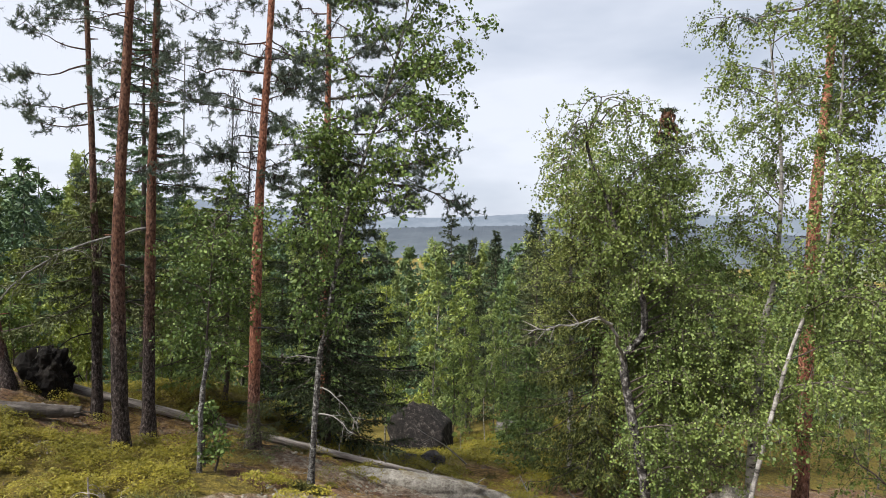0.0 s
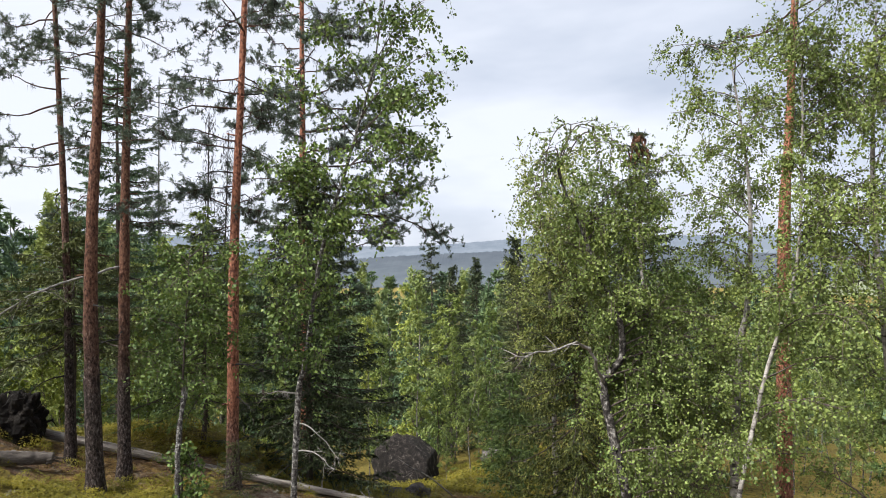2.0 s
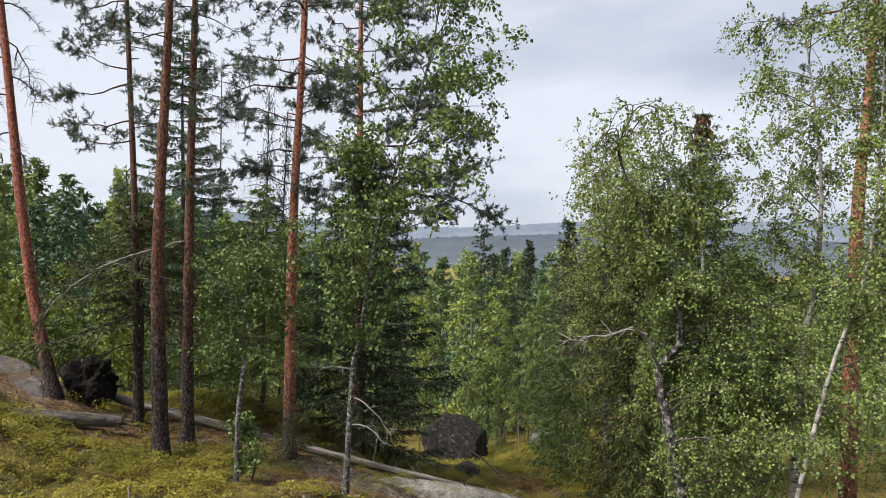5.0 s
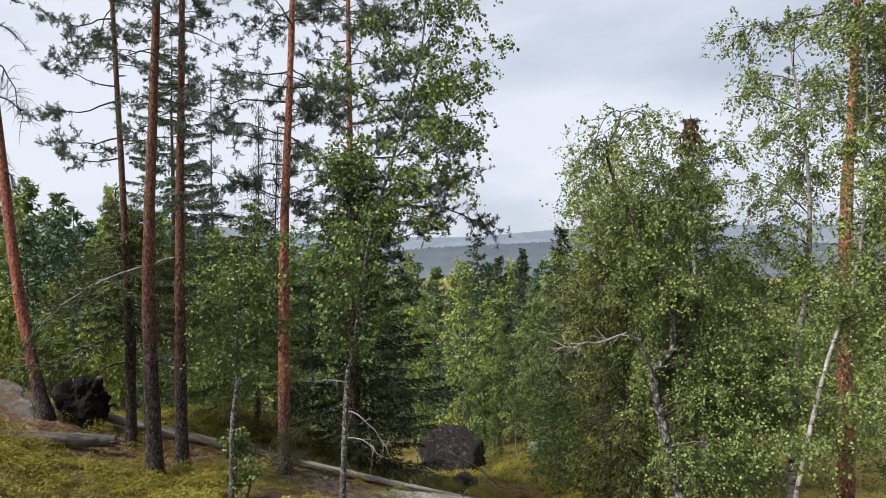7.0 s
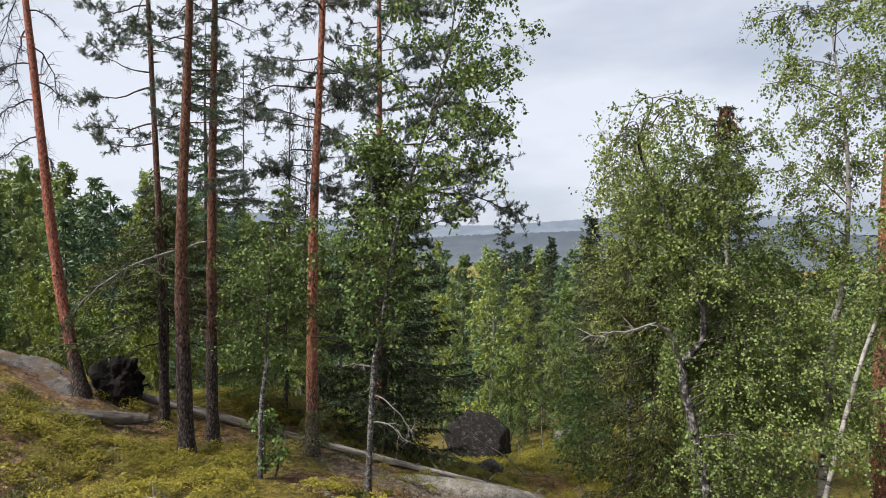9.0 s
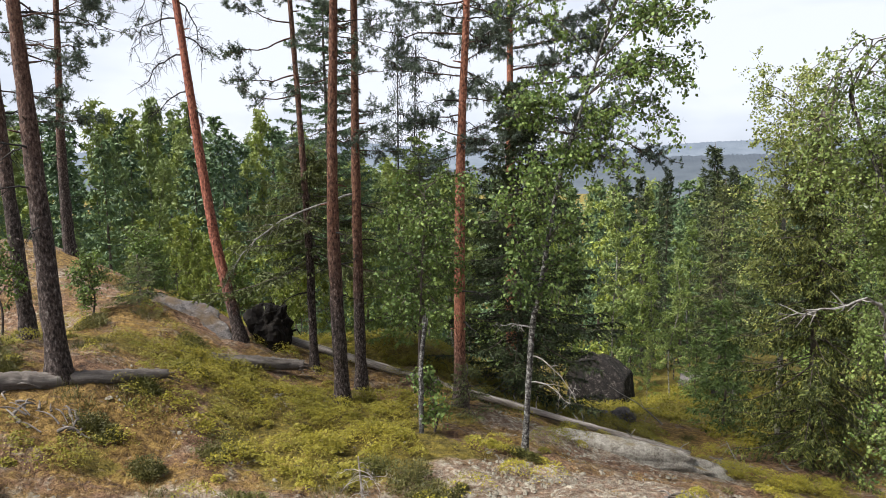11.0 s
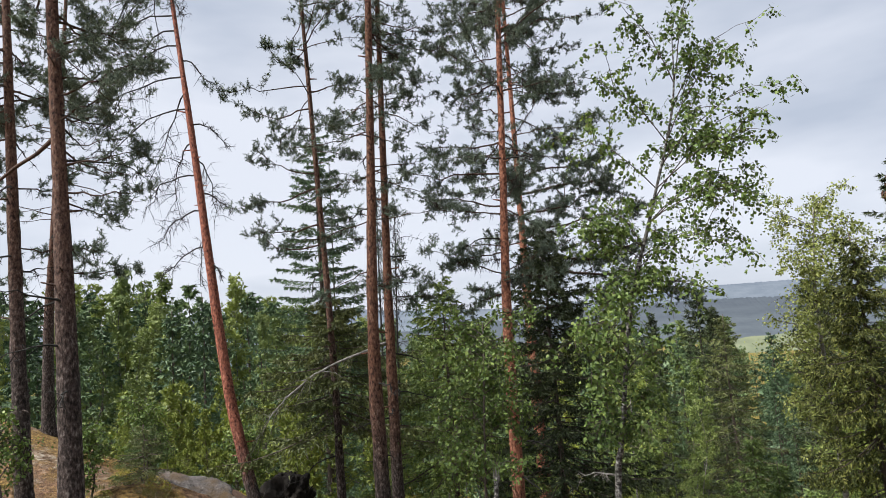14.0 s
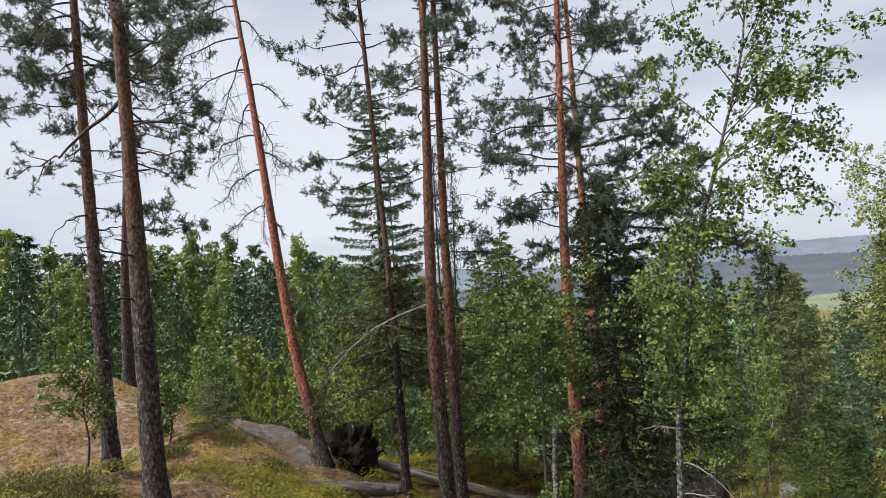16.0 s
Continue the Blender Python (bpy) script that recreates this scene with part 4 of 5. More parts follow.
g_path = [base(-1.41, 9.8), (-1.3, 9.8, -1.8), (-1.2, 9.8, -1.3), (-0.95, 9.8, 0.17), (-0.57, 9.8, 1.37), (-0.2, 9.7, 2.6), (-0.1, 9.7, 3.6)]
g_tips = tips_round(g_path, 16, 0.8, 0.3, 0.62, 31, 0.3, (-0.25, 0, 0.0)) + [(0.55, (0.1, 9.6, 0.25)), (0.6, (0.4, 9.8, 0.9)), (0.66, (0.5, 9.8, 1.75)), (0.7, (0.6, 9.9, 2.5)), (0.66, (0.3, 9.4, 1.5)),
          (0.72, (-1.5, 9.7, 2.4)), (0.8, (-1.2, 9.9, 3.2)), (0.85, (0.45, 9.8, 3.4)), (0.75, (0.2, 10.2, 2.6)), (0.9, (0.2, 9.5, 4.0)), (0.62, (-1.6, 9.5, 1.2)), (0.9, (-0.7, 9.6, 4.0)), (0.72, (0.58, 9.2, 1.9)), (0.76, (0.56, 9.2, 2.5)), (0.66, (0.58, 9.3, 1.3)), (0.8, (0.52, 9.3, 3.1))]
slender = birch(base(-1.41, 9.8), g_path, 0.043, 31, "slender grey birch with airy leafy limbs reaching out", g_tips, M_GREY_BIRCH, M_BIRCH_DEEP, 0.05, 5, 7, 0.32, 0.9, 3)

r_g = np.random.default_rng(41)
for z, ln, sg in ((-2.15, 0.6, 0.9), (-2.5, 0.5, 0.5), (-1.75, 0.45, 0.1)):
    q = np.array([-1.32, 9.8, z]) - np.array(slender.location)
    part("dead_branch", dead_branch(q, unit(np.array([1.0 if z < -2 else -1.0, -0.3, 0.25])), ln, 0.013, r_g, sg, 9), M_DEADWOOD, slender, "bare grey dead branch")

h_path = [base(2.76, 8.7), (2.73, 8.65, -2.98), (2.5, 8.85, -1.6), (2.56, 8.88, -1.4), (2.74, 8.9, -1.15), (2.68, 8.9, -0.6), (2.53, 8.9, -0.35), (2.3, 8.9, 0.3), (2.05, 8.9, 0.95), (2.1, 8.9, 1.25)]
h_tips = tips_round(h_path, 16, 0.6, 0.15, 0.45, 32, 0.2, (1.1, 0.6, -0.1)) + tips_round(h_path, 12, 0.6, 0.4, 0.6, 49, 0.2, (0.9, 0.6, 0)) + tips_round(h_path, 11, 0.6, 0.6, 0.84, 48, 0.15, (0.5, 0.6, -0.1)) + [(0.8, (3.0, 8.9, 0.75)), (0.78, (3.3, 9.1, 0.7)), (0.8, (2.8, 8.8, 0.55)), (0.7, (1.95, 8.7, 0.2)), (0.82, (3.5, 9.0, 0.95))]
crooked = birch(base(2.76, 8.7), h_path, 0.058, 32, "crooked old birch with dense hanging leaves", h_tips, M_OLD_BIRCH, M_BIRCH_PALE, 0.034, 8, 10, 0.42, 1.1, 4,
                arcs=[(0.93, [(2.02, 8.85, 1.25), (1.85, 8.8, 1.15), (1.76, 8.75, 0.75), (1.74, 8.75, 0.35)]), (0.95, [(2.2, 8.85, 1.5), (2.0, 8.75, 1.42), (1.86, 8.7, 1.05), (1.84, 8.7, 0.7)]),
                      (0.97, [(2.25, 8.9, 1.5), (2.5, 8.9, 1.48), (2.72, 8.85, 1.25), (2.78, 8.85, 0.85)]), (0.9, [(2.0, 8.8, 1.1), (1.82, 8.7, 0.8), (1.8, 8.7, 0.3)]), (0.95, [(2.3, 8.75, 1.38), (2.4, 8.6, 1.3), (2.45, 8.55, 0.9)])])
s = Soup()
jp = np.array(crooked.location)
arm = spline(np.array([(2.5, 8.85, -1.5), (2.35, 8.55, -1.15), (2.15, 8.35, -0.98), (1.8, 8.05, -1.0), (1.39, 7.82, -1.04)]) - jp, 14)
arm[2:] += np.random.default_rng(8).normal(size=(12, 3)) * 0.018
s.tube(arm, np.linspace(0.021, 0.006, 14), 6, 0.18)
r_arm = np.random.default_rng(3)
for f in (0.55, 0.7, 0.8, 0.88, 0.94, 0.99):
    p = along(arm, f)
    for _ in range(3):
        d = unit(np.array([-0.8, -0.2, -0.1]) + 0.6 * r_arm.normal(size=3))
        s.tube([p, p + d * 0.08 + r_arm.normal(size=3) * 0.01, p + d * 0.19], [0.008, 0.005, 0.002], 3)
part("dead_branch", s, M_DEADWOOD, crooked, "bleached crooked dead branch")

i_path = [base(3.5, 7.95), (3.62, 8.0, -2.7), (4.02, 8.2, -1.41), (4.49, 8.4, -0.24), (4.6, 8.4, 1.0), (4.62, 8.4, 2.2), (4.5, 8.4, 3.4)]
birch(base(3.5, 7.95), i_path, 0.027, 33, "white-stemmed birch leaning among leafy branches", tips_round(i_path, 36, 0.85, 0.18, 0.98, 33, 0.25, (0.6, -0.2, 0)), M_BIRCH_BARK, M_BIRCH_PALE, 0.033, 8, 9, 0.42, 1.0, 4)
j_path = [base(4.15, 9.5), (4.3, 9.5, -1.4), (4.44, 9.5, -0.62), (4.5, 9.5, 0.8), (4.3, 9.5, 2.6)]
birch(base(4.15, 9.5), j_path, 0.055, 34, "thin white birch with hanging twigs", tips_round(j_path, 30, 0.85, 0.2, 0.98, 34, 0.3), M_BIRCH_BARK, M_BIRCH_PALE, 0.033, 8, 9, 0.42, 1.0, 4)
k_path = [base(5.4, 8.4), (5.45, 8.4, -1.5), (5.4, 8.5, 0.5), (5.5, 8.5, 2.6)]
birch(base(5.4, 8.4), k_path, 0.06, 35, "leafy birch at the edge of the grove", tips_round(k_path, 30, 1.0, 0.15, 0.98, 35, 0.3), M_BIRCH_BARK, M_BIRCH_PALE, 0.033, 8, 9, 0.42, 1.0, 4)
l_path = [base(3.5, 10.6), (3.5, 10.6, -2), (3.45, 10.6, -0.4), (3.3, 10.6, 0.9)]
birch(base(3.5, 10.6), l_path, 0.05, 36, "young birch thick with leaves behind the crooked one", tips_round(l_path, 30, 0.95, 0.1, 0.98, 36, 0.25), M_BIRCH_BARK, M_BIRCH_DEEP, 0.034, 8, 8, 0.42, 0.9, 4)

n_path = [base(-2.95, 9.95), (-2.95, 9.95, -2.4), (-2.9, 9.95, -1.4), (-2.8, 9.95, 0.15)]
birch(base(-2.95, 9.95), n_path, 0.03, 38, "young birch in bright leaf behind the broken stump", tips_round(n_path, 22, 0.66, 0.42, 0.98, 38, 0.3), M_TWIG, M_BIRCH_DEEP, 0.047, 4, 8, 0.3, 0.6, 3)


# ---- spruces and young trees of the middle distance ----
spruce(base(-2.3, 14.4), 6.6, 1.75, 41, "dark dense spruce with branches down to the moss", twigs=11, per=7, whorl=0.24, blades=15, blade=0.09, width=0.028)
spruce(base(5.3, 17.5), 3.2 - gz(5.3, 17.5), 1.5, 42, "spruce with a cluster of red-brown cones at its tip", cones=True, twigs=10, blades=13, blade=0.1, width=0.03, ragged=0.35)
spruce(base(3.15, 14.5), 1.3 - gz(3.15, 14.5), 1.3, 43, "yellow-green spruce with hanging branchlets", M_HANGING, twigs=12, per=8, whorl=0.27, blades=17, blade=0.075, width=0.026, droop=0.75, ragged=0.4, hang_by=3.0)
spruce(base(-10.45, 22.3), 7.5 - gz(-10.35, 22.3), 2.4, 44, "tall spruce with layered level branches", M_FAR_SPRUCE, whorl=0.74, per=8, twigs=12, blades=22, blade=0.11, width=0.034, droop=0.3, power=0.6, ragged=0.12, hang_by=0.6)
spruce(base(-4.3, 14.1), 4.6, 1.6, 50, "green spruce with level branches beyond the fallen log", M_SPRUCE_YOUNG, twigs=10, per=7, whorl=0.3, blades=13, blade=0.085, width=0.026, droop=0.35, skirt=0.2)
spruce(base(-17.8, 60.0), 4.3 - gz(-17.8, 60.0), 2.4, 51, "dark pointed spruce rising over the woods", M_FAR_SPRUCE, whorl=0.8, twigs=7, blades=9, blade=0.25, width=0.07)
spruce(base(-15.8, 60.5), 4.1 - gz(-15.8, 60.5), 2.4, 52, "dark pointed spruce rising over the woods", M_FAR_SPRUCE, whorl=0.8, twigs=7, blades=9, blade=0.25, width=0.07)
spruce(base(10.4, 53.0), -1.74 - gz(10.4, 53.0), 2.2, 47, "lone dark spruce before the meadow", M_FAR_SPRUCE, whorl=0.5, twigs=9, blades=12, blade=0.18, width=0.05)
spruce(base(-1.0, 38.0), 1.25 - gz(-1.0, 38.0), 2.2, 45, "spruce with a pointed top above the woods", whorl=0.5, twigs=9, blades=12, blade=0.15, width=0.04)
spruce(base(-5.95, 12.45), 4.0, 1.35, 46, "brownish ragged spruce with a thin dark trunk", M_BROWN_SPRUCE, skirt=0.5, whorl=0.24, power=0.7, per=7, twigs=12, blades=15, blade=0.085, width=0.028, ragged=0.4, droop=0.4, hang_by=1.2)
spruce(base(3.0, 27.5), -0.05 - gz(3.0, 27.5), 1.75, 48, "browning spruce in the middle of the birches", M_BROWN_SPRUCE, whorl=0.42, per=6, twigs=8, blades=10, blade=0.13, width=0.035, droop=0.5)
spruce(base(0.2, 30.5), -0.9 - gz(0.2, 30.5), 1.9, 49, "dark spruce in the middle of the birches", whorl=0.42, per=6, twigs=8, blades=10, blade=0.13, width=0.035, droop=0.5)
a_path = [base(2.8, 15.6), (2.8, 15.6, -2.5), (2.75, 15.5, 0.0), (2.84, 15.2, 1.9)]
birch(base(2.8, 15.6), a_path, 0.06, 37, "young aspen with pale yellow-green leaves", tips_round(a_path, 36, 0.85, 0.35, 0.98, 37, 0.6), M_BIRCH_BARK, M_ASPEN, 0.05, 5, 7, 0.36, 0.3, 3, "aspens", "aspen_tree")

# prototypes for the woods
def young_birch(place, h, seed, mat, label, leaf=0.075, n=18, per=5, slim=0.16, bark=None, name="young_birch", twigs=3.0, sub=1, taper=0.75, spray=0.055):
    p = np.asarray(place, float)
    rng = np.random.default_rng(seed)
    path = [p, p + [0.03 * h * rng.normal(), 0, 0.35 * h], p + [0.04 * h * rng.normal(), 0, 0.7 * h], p + [0.05 * h * rng.normal(), 0, h]]
    tips = []
    c = spline(np.asarray(path), 30)
    for q in np.linspace(0.2, 0.98, n):
        a = rng.uniform(0, 2 * np.pi)
        l = slim * h * (1.04 - q) ** taper * rng.uniform(0.7, 1.2)
        tips.append((q, along(c, q) + [math.cos(a) * l, math.sin(a) * l, 0.5 * l]))
    return birch(place, path, 0.0045 * h, seed, label, tips, bark or M_BIRCH_BARK, mat, leaf, per, twigs, spray * h, 0.3, sub, "young birches", name, 5, 0.12, True)


protos = {
    "birch": [young_birch((0, -40 - 4 * k, -30), 9.0, 60 + k, M_FAR_LEAF, "leafy birch of the woods below the outcrop", 0.108, 62, 11, 0.17, M_GREY_BIRCH, twigs=1.4, taper=0.95, spray=0.034) for k in range(5)],
    "bush": [young_birch((140, -40 - 4 * k, -30), 2.0, 180 + k, M_BUSH, "yellow-green leafy bush at the edge of the outcrop", 0.06, 26, 7, 0.3, M_TWIG, "leafy_bush", 5.0, 2) for k in range(3)],
    "far_birch": [young_birch((100, -40 - 4 * k, -30), 9.0, 160 + k, M_FAR_LEAF, "leafy birch of the woods below the outcrop", 0.165, 36, 11, 0.165, M_GREY_BIRCH, twigs=1.5, taper=0.95, spray=0.038) for k in range(4)],
    "spruce": [spruce((20, -40 - 4 * k, -30), 11.0, 1.9, 70 + k, "dark spruce of the woods below the outcrop", M_FAR_SPRUCE, "woodland spruces", whorl=0.7, per=5, twigs=4, blades=4, blade=0.29, width=0.125, bare=True, droop=0.5) for k in range(4)],
    "far_spruce": [spruce((120, -40 - 4 * k, -30), 11.0, 1.9, 170 + k, "dark spruce of the woods below the outcrop", M_FAR_SPRUCE, "woodland spruces", whorl=0.85, per=5, twigs=3, blades=4, blade=0.3, width=0.14, bare=True, droop=0.5) for k in range(4)],
    "young": [young_birch((40, -40 - 4 * k, -30), 5.0, 80 + k, M_YOUNG, "slim young birch in bright leaf", 0.07, 32, 10, 0.14, M_BIRCH_BARK if k == 0 else M_GREY_BIRCH, twigs=5.0, sub=2) for k in range(4)],
    "light_birch": [young_birch((160, -40 - 4 * k, -30), 5.0, 190 + k, M_LIGHT_BIRCH, "slim young birch in pale fresh leaf", 0.06, 40, 12, 0.15, M_BIRCH_BARK, twigs=5.0, sub=2) for k in range(3)],
    "tall_spruce": [spruce((80, -40 - 6 * k, -30), 11.0, 1.9, 95 + k, "tall dark spruce among the birches", M_SPRUCE, "woodland spruces", whorl=0.45, per=6, twigs=5, blades=8, blade=0.22, width=0.06) for k in range(2)],
    "small_spruce": [spruce((60, -40 - 4 * k, -30), 3.2, 0.9, 90 + k, "young spruce in light green needles", M_SPRUCE_YOUNG, "young spruces", whorl=0.26, twigs=4, blades=7, blade=0.13, width=0.04, bare=True) for k in range(3)],
}


def plant(kind, x, y, h, rng):
    p = protos[kind][rng.integers(len(protos[kind]))]
    tall = {"birch": 9.0, "bush": 2.0, "far_birch": 9.0, "spruce": 11.0, "far_spruce": 11.0, "tall_spruce": 11.0, "light_birch": 5.0, "young": 5.0, "small_spruce": 3.2}[kind]
    k = h / tall
    t = copy_thing(p, Matrix.Translation((x, y, gz(x, y) - 0.05)) @ Matrix.Rotation(rng.uniform(0, 6.28), 4, "Z"))
    t.scale = (k * rng.uniform(0.75, 1.05),) * 2 + (k,)
    return t


r_wood = np.random.default_rng(77)
taken = [(-2.3, 14.4), (5.3, 17.5), (3.15, 14.5), (-8.3, 14.6), (2.8, 15.6), (-2.86, 16.5), (-0.7, 21.7), (-14.6, 15.1)]


def free(x, y, gap):
    if any((x - a) ** 2 + (y - b) ** 2 < gap * gap for a, b in taken):
        return False
    taken.append((x, y))
    return True


# named young trees by the boulder and the log
for kind, x, y, h in (("young", -1.96, 22.6, 5.2), ("young", -1.15, 24.6, 7.0), ("young", 1.3, 26.0, 5.2), ("small_spruce", 1.6, 20.4, 2.0), ("small_spruce", 2.3, 18.5, 2.2), ("tall_spruce", 3.9, 40.0, 11.5), ("tall_spruce", 1.6, 43.0, 11.0), ("tall_spruce", 0.0, 47.0, 12.0), ("tall_spruce", 5.6, 46.0, 11.5), ("tall_spruce", 3.0, 30.0, 8.0), ("tall_spruce", 7.5, 33.0, 10.0), ("tall_spruce", 9.0, 36.0, 10.0), ("light_birch", 0.98, 21.5, 4.3), ("light_birch", -0.75, 23.0, 7.0), ("light_birch", 0.3, 19.2, 2.2), ("young", 0.2, 29.0, 7.0), ("young", 0.4, 24.6, 5.0), ("small_spruce", -0.2, 25.6, 3.2), ("young", -0.4, 27.2, 6.2), ("young", 2.0, 27.5, 6.0), ("young", -3.0, 27.0, 6.5), ("young", -4.2, 16.2, 4.6), ("young", -5.4, 17.5, 5.0),
                      ("small_spruce", -6.4, 16.0, 3.0), ("young", -9.6, 16.5, 3.0), ("young", -11.5, 18.0, 3.2), ("small_spruce", 2.3, 21.0, 3.0), ("small_spruce", -3.6, 19.5, 3.6), ("young", 4.6, 19.5, 6.0), ("small_spruce", 1.9, 16.6, 2.6)):
    plant(kind, x, y, h, r_wood)
    taken.append((x, y))
for _ in range(46):
    x, y = r_wood.uniform(-20, -6.5), r_wood.uniform(15.8, 22.5)
    if y > 14.2 - 0.22 * (x + 6) and free(x, y, 0.9):
        plant("young" if r_wood.random() < 0.75 else "small_spruce", x, y, r_wood.uniform(1.0, 2.3), r_wood)
for k in range(64):
    f = r_wood.uniform(0, 1)
    x, y = -15.5 + 8.6 * f + r_wood.normal() * 0.5, 17.6 - 3.9 * f + abs(r_wood.normal()) * 0.9
    if free(x, y, 0.45):
        plant("bush", x, y, max(r_wood.uniform(-1.9, -0.6) - gz(x, y), 0.7), r_wood)
SKYLINE = ((-70, 6.8), (-45, 5.3), (-41, 6.4), (-37, 4.7), (-30, 4.8), (-24, 2.2), (-16, 1.2), (-8, -0.9), (0, -0.3), (4.5, -0.2), (8, -1.2), (10.5, -3.6), (17, -3.8), (18.5, -1.2), (28, -1.2), (29, -3.8), (33, -3.8), (34, -1.5), (60, -1.5))
for ring0, ring1, count, gap in ((17, 30, 75, 1.3), (30, 60, 215, 1.6), (60, 115, 130, 2.8)):
    made = 0
    for _ in range(9000):
        if made >= count:
            break
        a = r_wood.uniform(-66, 48)
        d = math.sqrt(r_wood.uniform(ring0 ** 2, ring1 ** 2))
        x, y = d * math.sin(radians(a)), 1.2 + d * math.cos(radians(a))
        if (d < 30 and -15 < a < 13) or y < 15.5 or (x < -7 and y < 23 and d < 26) or (-2.6 < x < 1.2 and y < 23.5):
            continue
        up = np.interp(a, [s[0] for s in SKYLINE], [s[1] for s in SKYLINE]) - abs(r_wood.normal()) * (0.8 if d > 30 else 2.0) + (1.3 if r_wood.random() < 0.2 else 0) - (0.0 if d > 45 else 1.2)
        h = d * math.tan(radians(up)) - gz(x, y)
        k = r_wood.random()
        if d < 30:
            h = min(h, 7.5 if a > -14 else r_wood.uniform(1.9, 3.0))
            kind = "young" if k < 0.55 else "small_spruce" if k < 0.75 else "birch"
        else:
            kind = ("birch" if d < 45 else "far_birch") if k < ((0.45 if d < 60 else 0.3) if a < -14 else 0.3 if a < 13 else 0.55) else ("spruce" if d < 45 else "far_spruce")
        if h < 1.8 or h > (17 if d < 60 else 25) or not free(x, y, gap):
            continue
        made += 1
        plant(kind, x, y, h, r_wood)
for group in protos.values():
    for t in group:
        for o in list(t.children_recursive) + [t]:
            bpy.data.objects.remove(o)


# ---- far woods, past counting ----
def far_woods():
    rng = np.random.default_rng(9)
    s1 = Soup()
    n = 5200
    a = rng.uniform(-1.15, 0.95, n)
    d = np.sqrt(rng.uniform(75 ** 1.3, 900 ** 1.3, n) ** (2 / 1.3))
    x, y = d * np.sin(a), d * np.cos(a)
    z = ground_z(x, y)
    h = rng.uniform(9, 16, n) * np.where(((np.degrees(a) > 10.5) & (np.degrees(a) < 17.5)) | ((np.degrees(a) > 28.5) & (np.degrees(a) < 33)), np.where(d > 780, 0.02, 1.0), 1.0)
    k = 15
    t = rng.uniform(0.12, 1.0, (n, k))
    th = rng.uniform(0, 2 * np.pi, (n, k))
    r = 0.19 * h[:, None] * (1.02 - t) ** 0.7 * rng.uniform(0.5, 1.0, (n, k))
    c = np.stack([x[:, None] + r * np.cos(th), y[:, None] + r * np.sin(th), z[:, None] + h[:, None] * t], -1).reshape(-1, 3)
    dd = unit(np.stack([np.cos(th), np.sin(th), np.full_like(th, -0.5)], -1).reshape(-1, 3) + 0.5 * rand_dirs(n * k, rng))
    side = unit(np.cross(dd, rand_dirs(n * k, rng)))
    s1.kites(c - dd * 0.8, dd, side, rng.uniform(1.6, 3.0, n * k), rng.uniform(1.2, 2.0, n * k))
    return s1


ob = new("far_woods", far_woods().mesh("far_woods", M_FAR_SPRUCE))
tagged(ob, "dark mixed woods sinking into the valley", "woods", kind="stuff")


# ---- rocks ----
M_EARTH = bark("bare_earth", [(0.3, (0.02, 0.013, 0.01)), (0.55, (0.07, 0.042, 0.028)), (0.8, (0.16, 0.10, 0.07))], 9, (1, 1, 1), 1.0)
def rock_material(name, stops, moss=(0.10, 0.11, 0.03), share=0.5):
    m, nt, b = material(name, 0.92)
    n1, n2, n3 = noise_tex(nt, 7, 6, rough=0.7), noise_tex(nt, 30, 4, rough=0.7), noise_tex(nt, 2.2, 4)
    col = ramp(nt, math_node(nt, "ADD", math_node(nt, "MULTIPLY", n1, 0.6), math_node(nt, "MULTIPLY", n2, 0.4)), stops)
    geo = nt.nodes.new("ShaderNodeNewGeometry")
    sp = nt.nodes.new("ShaderNodeSeparateXYZ")
    nt.links.new(geo.outputs["Normal"], sp.inputs[0])
    f = math_node(nt, "ADD", math_node(nt, "MULTIPLY", sp.outputs[2], share), math_node(nt, "MULTIPLY", n3, 0.7))
    col = mix(nt, ramp(nt, f, [(0.72, (0, 0, 0)), (0.86, (1, 1, 1))]), col, moss)
    nt.links.new(col, b.inputs["Base Color"])
    bump(nt, b, math_node(nt, "ADD", n1, n2), 0.8, 0.06)
    return m


M_BOULDER = rock_material("dark_boulder", [(0.4, (0.004, 0.003, 0.003)), (0.5, (0.012, 0.010, 0.009)), (0.57, (0.034, 0.027, 0.024)), (0.65, (0.22, 0.205, 0.185))], (0.11, 0.11, 0.03), share=0.4)
M_SLAB = rock_material("grey_slab", [(0.38, (0.028, 0.024, 0.023)), (0.48, (0.078, 0.07, 0.068)), (0.56, (0.125, 0.114, 0.108)), (0.64, (0.25, 0.23, 0.21))], (0.085, 0.055, 0.026), 0.42)
M_PALE = rock_material("pale_rock", [(0.36, (0.10, 0.084, 0.07)), (0.48, (0.24, 0.218, 0.185)), (0.62, (0.40, 0.37, 0.32))], (0.16, 0.115, 0.036), 0.4)


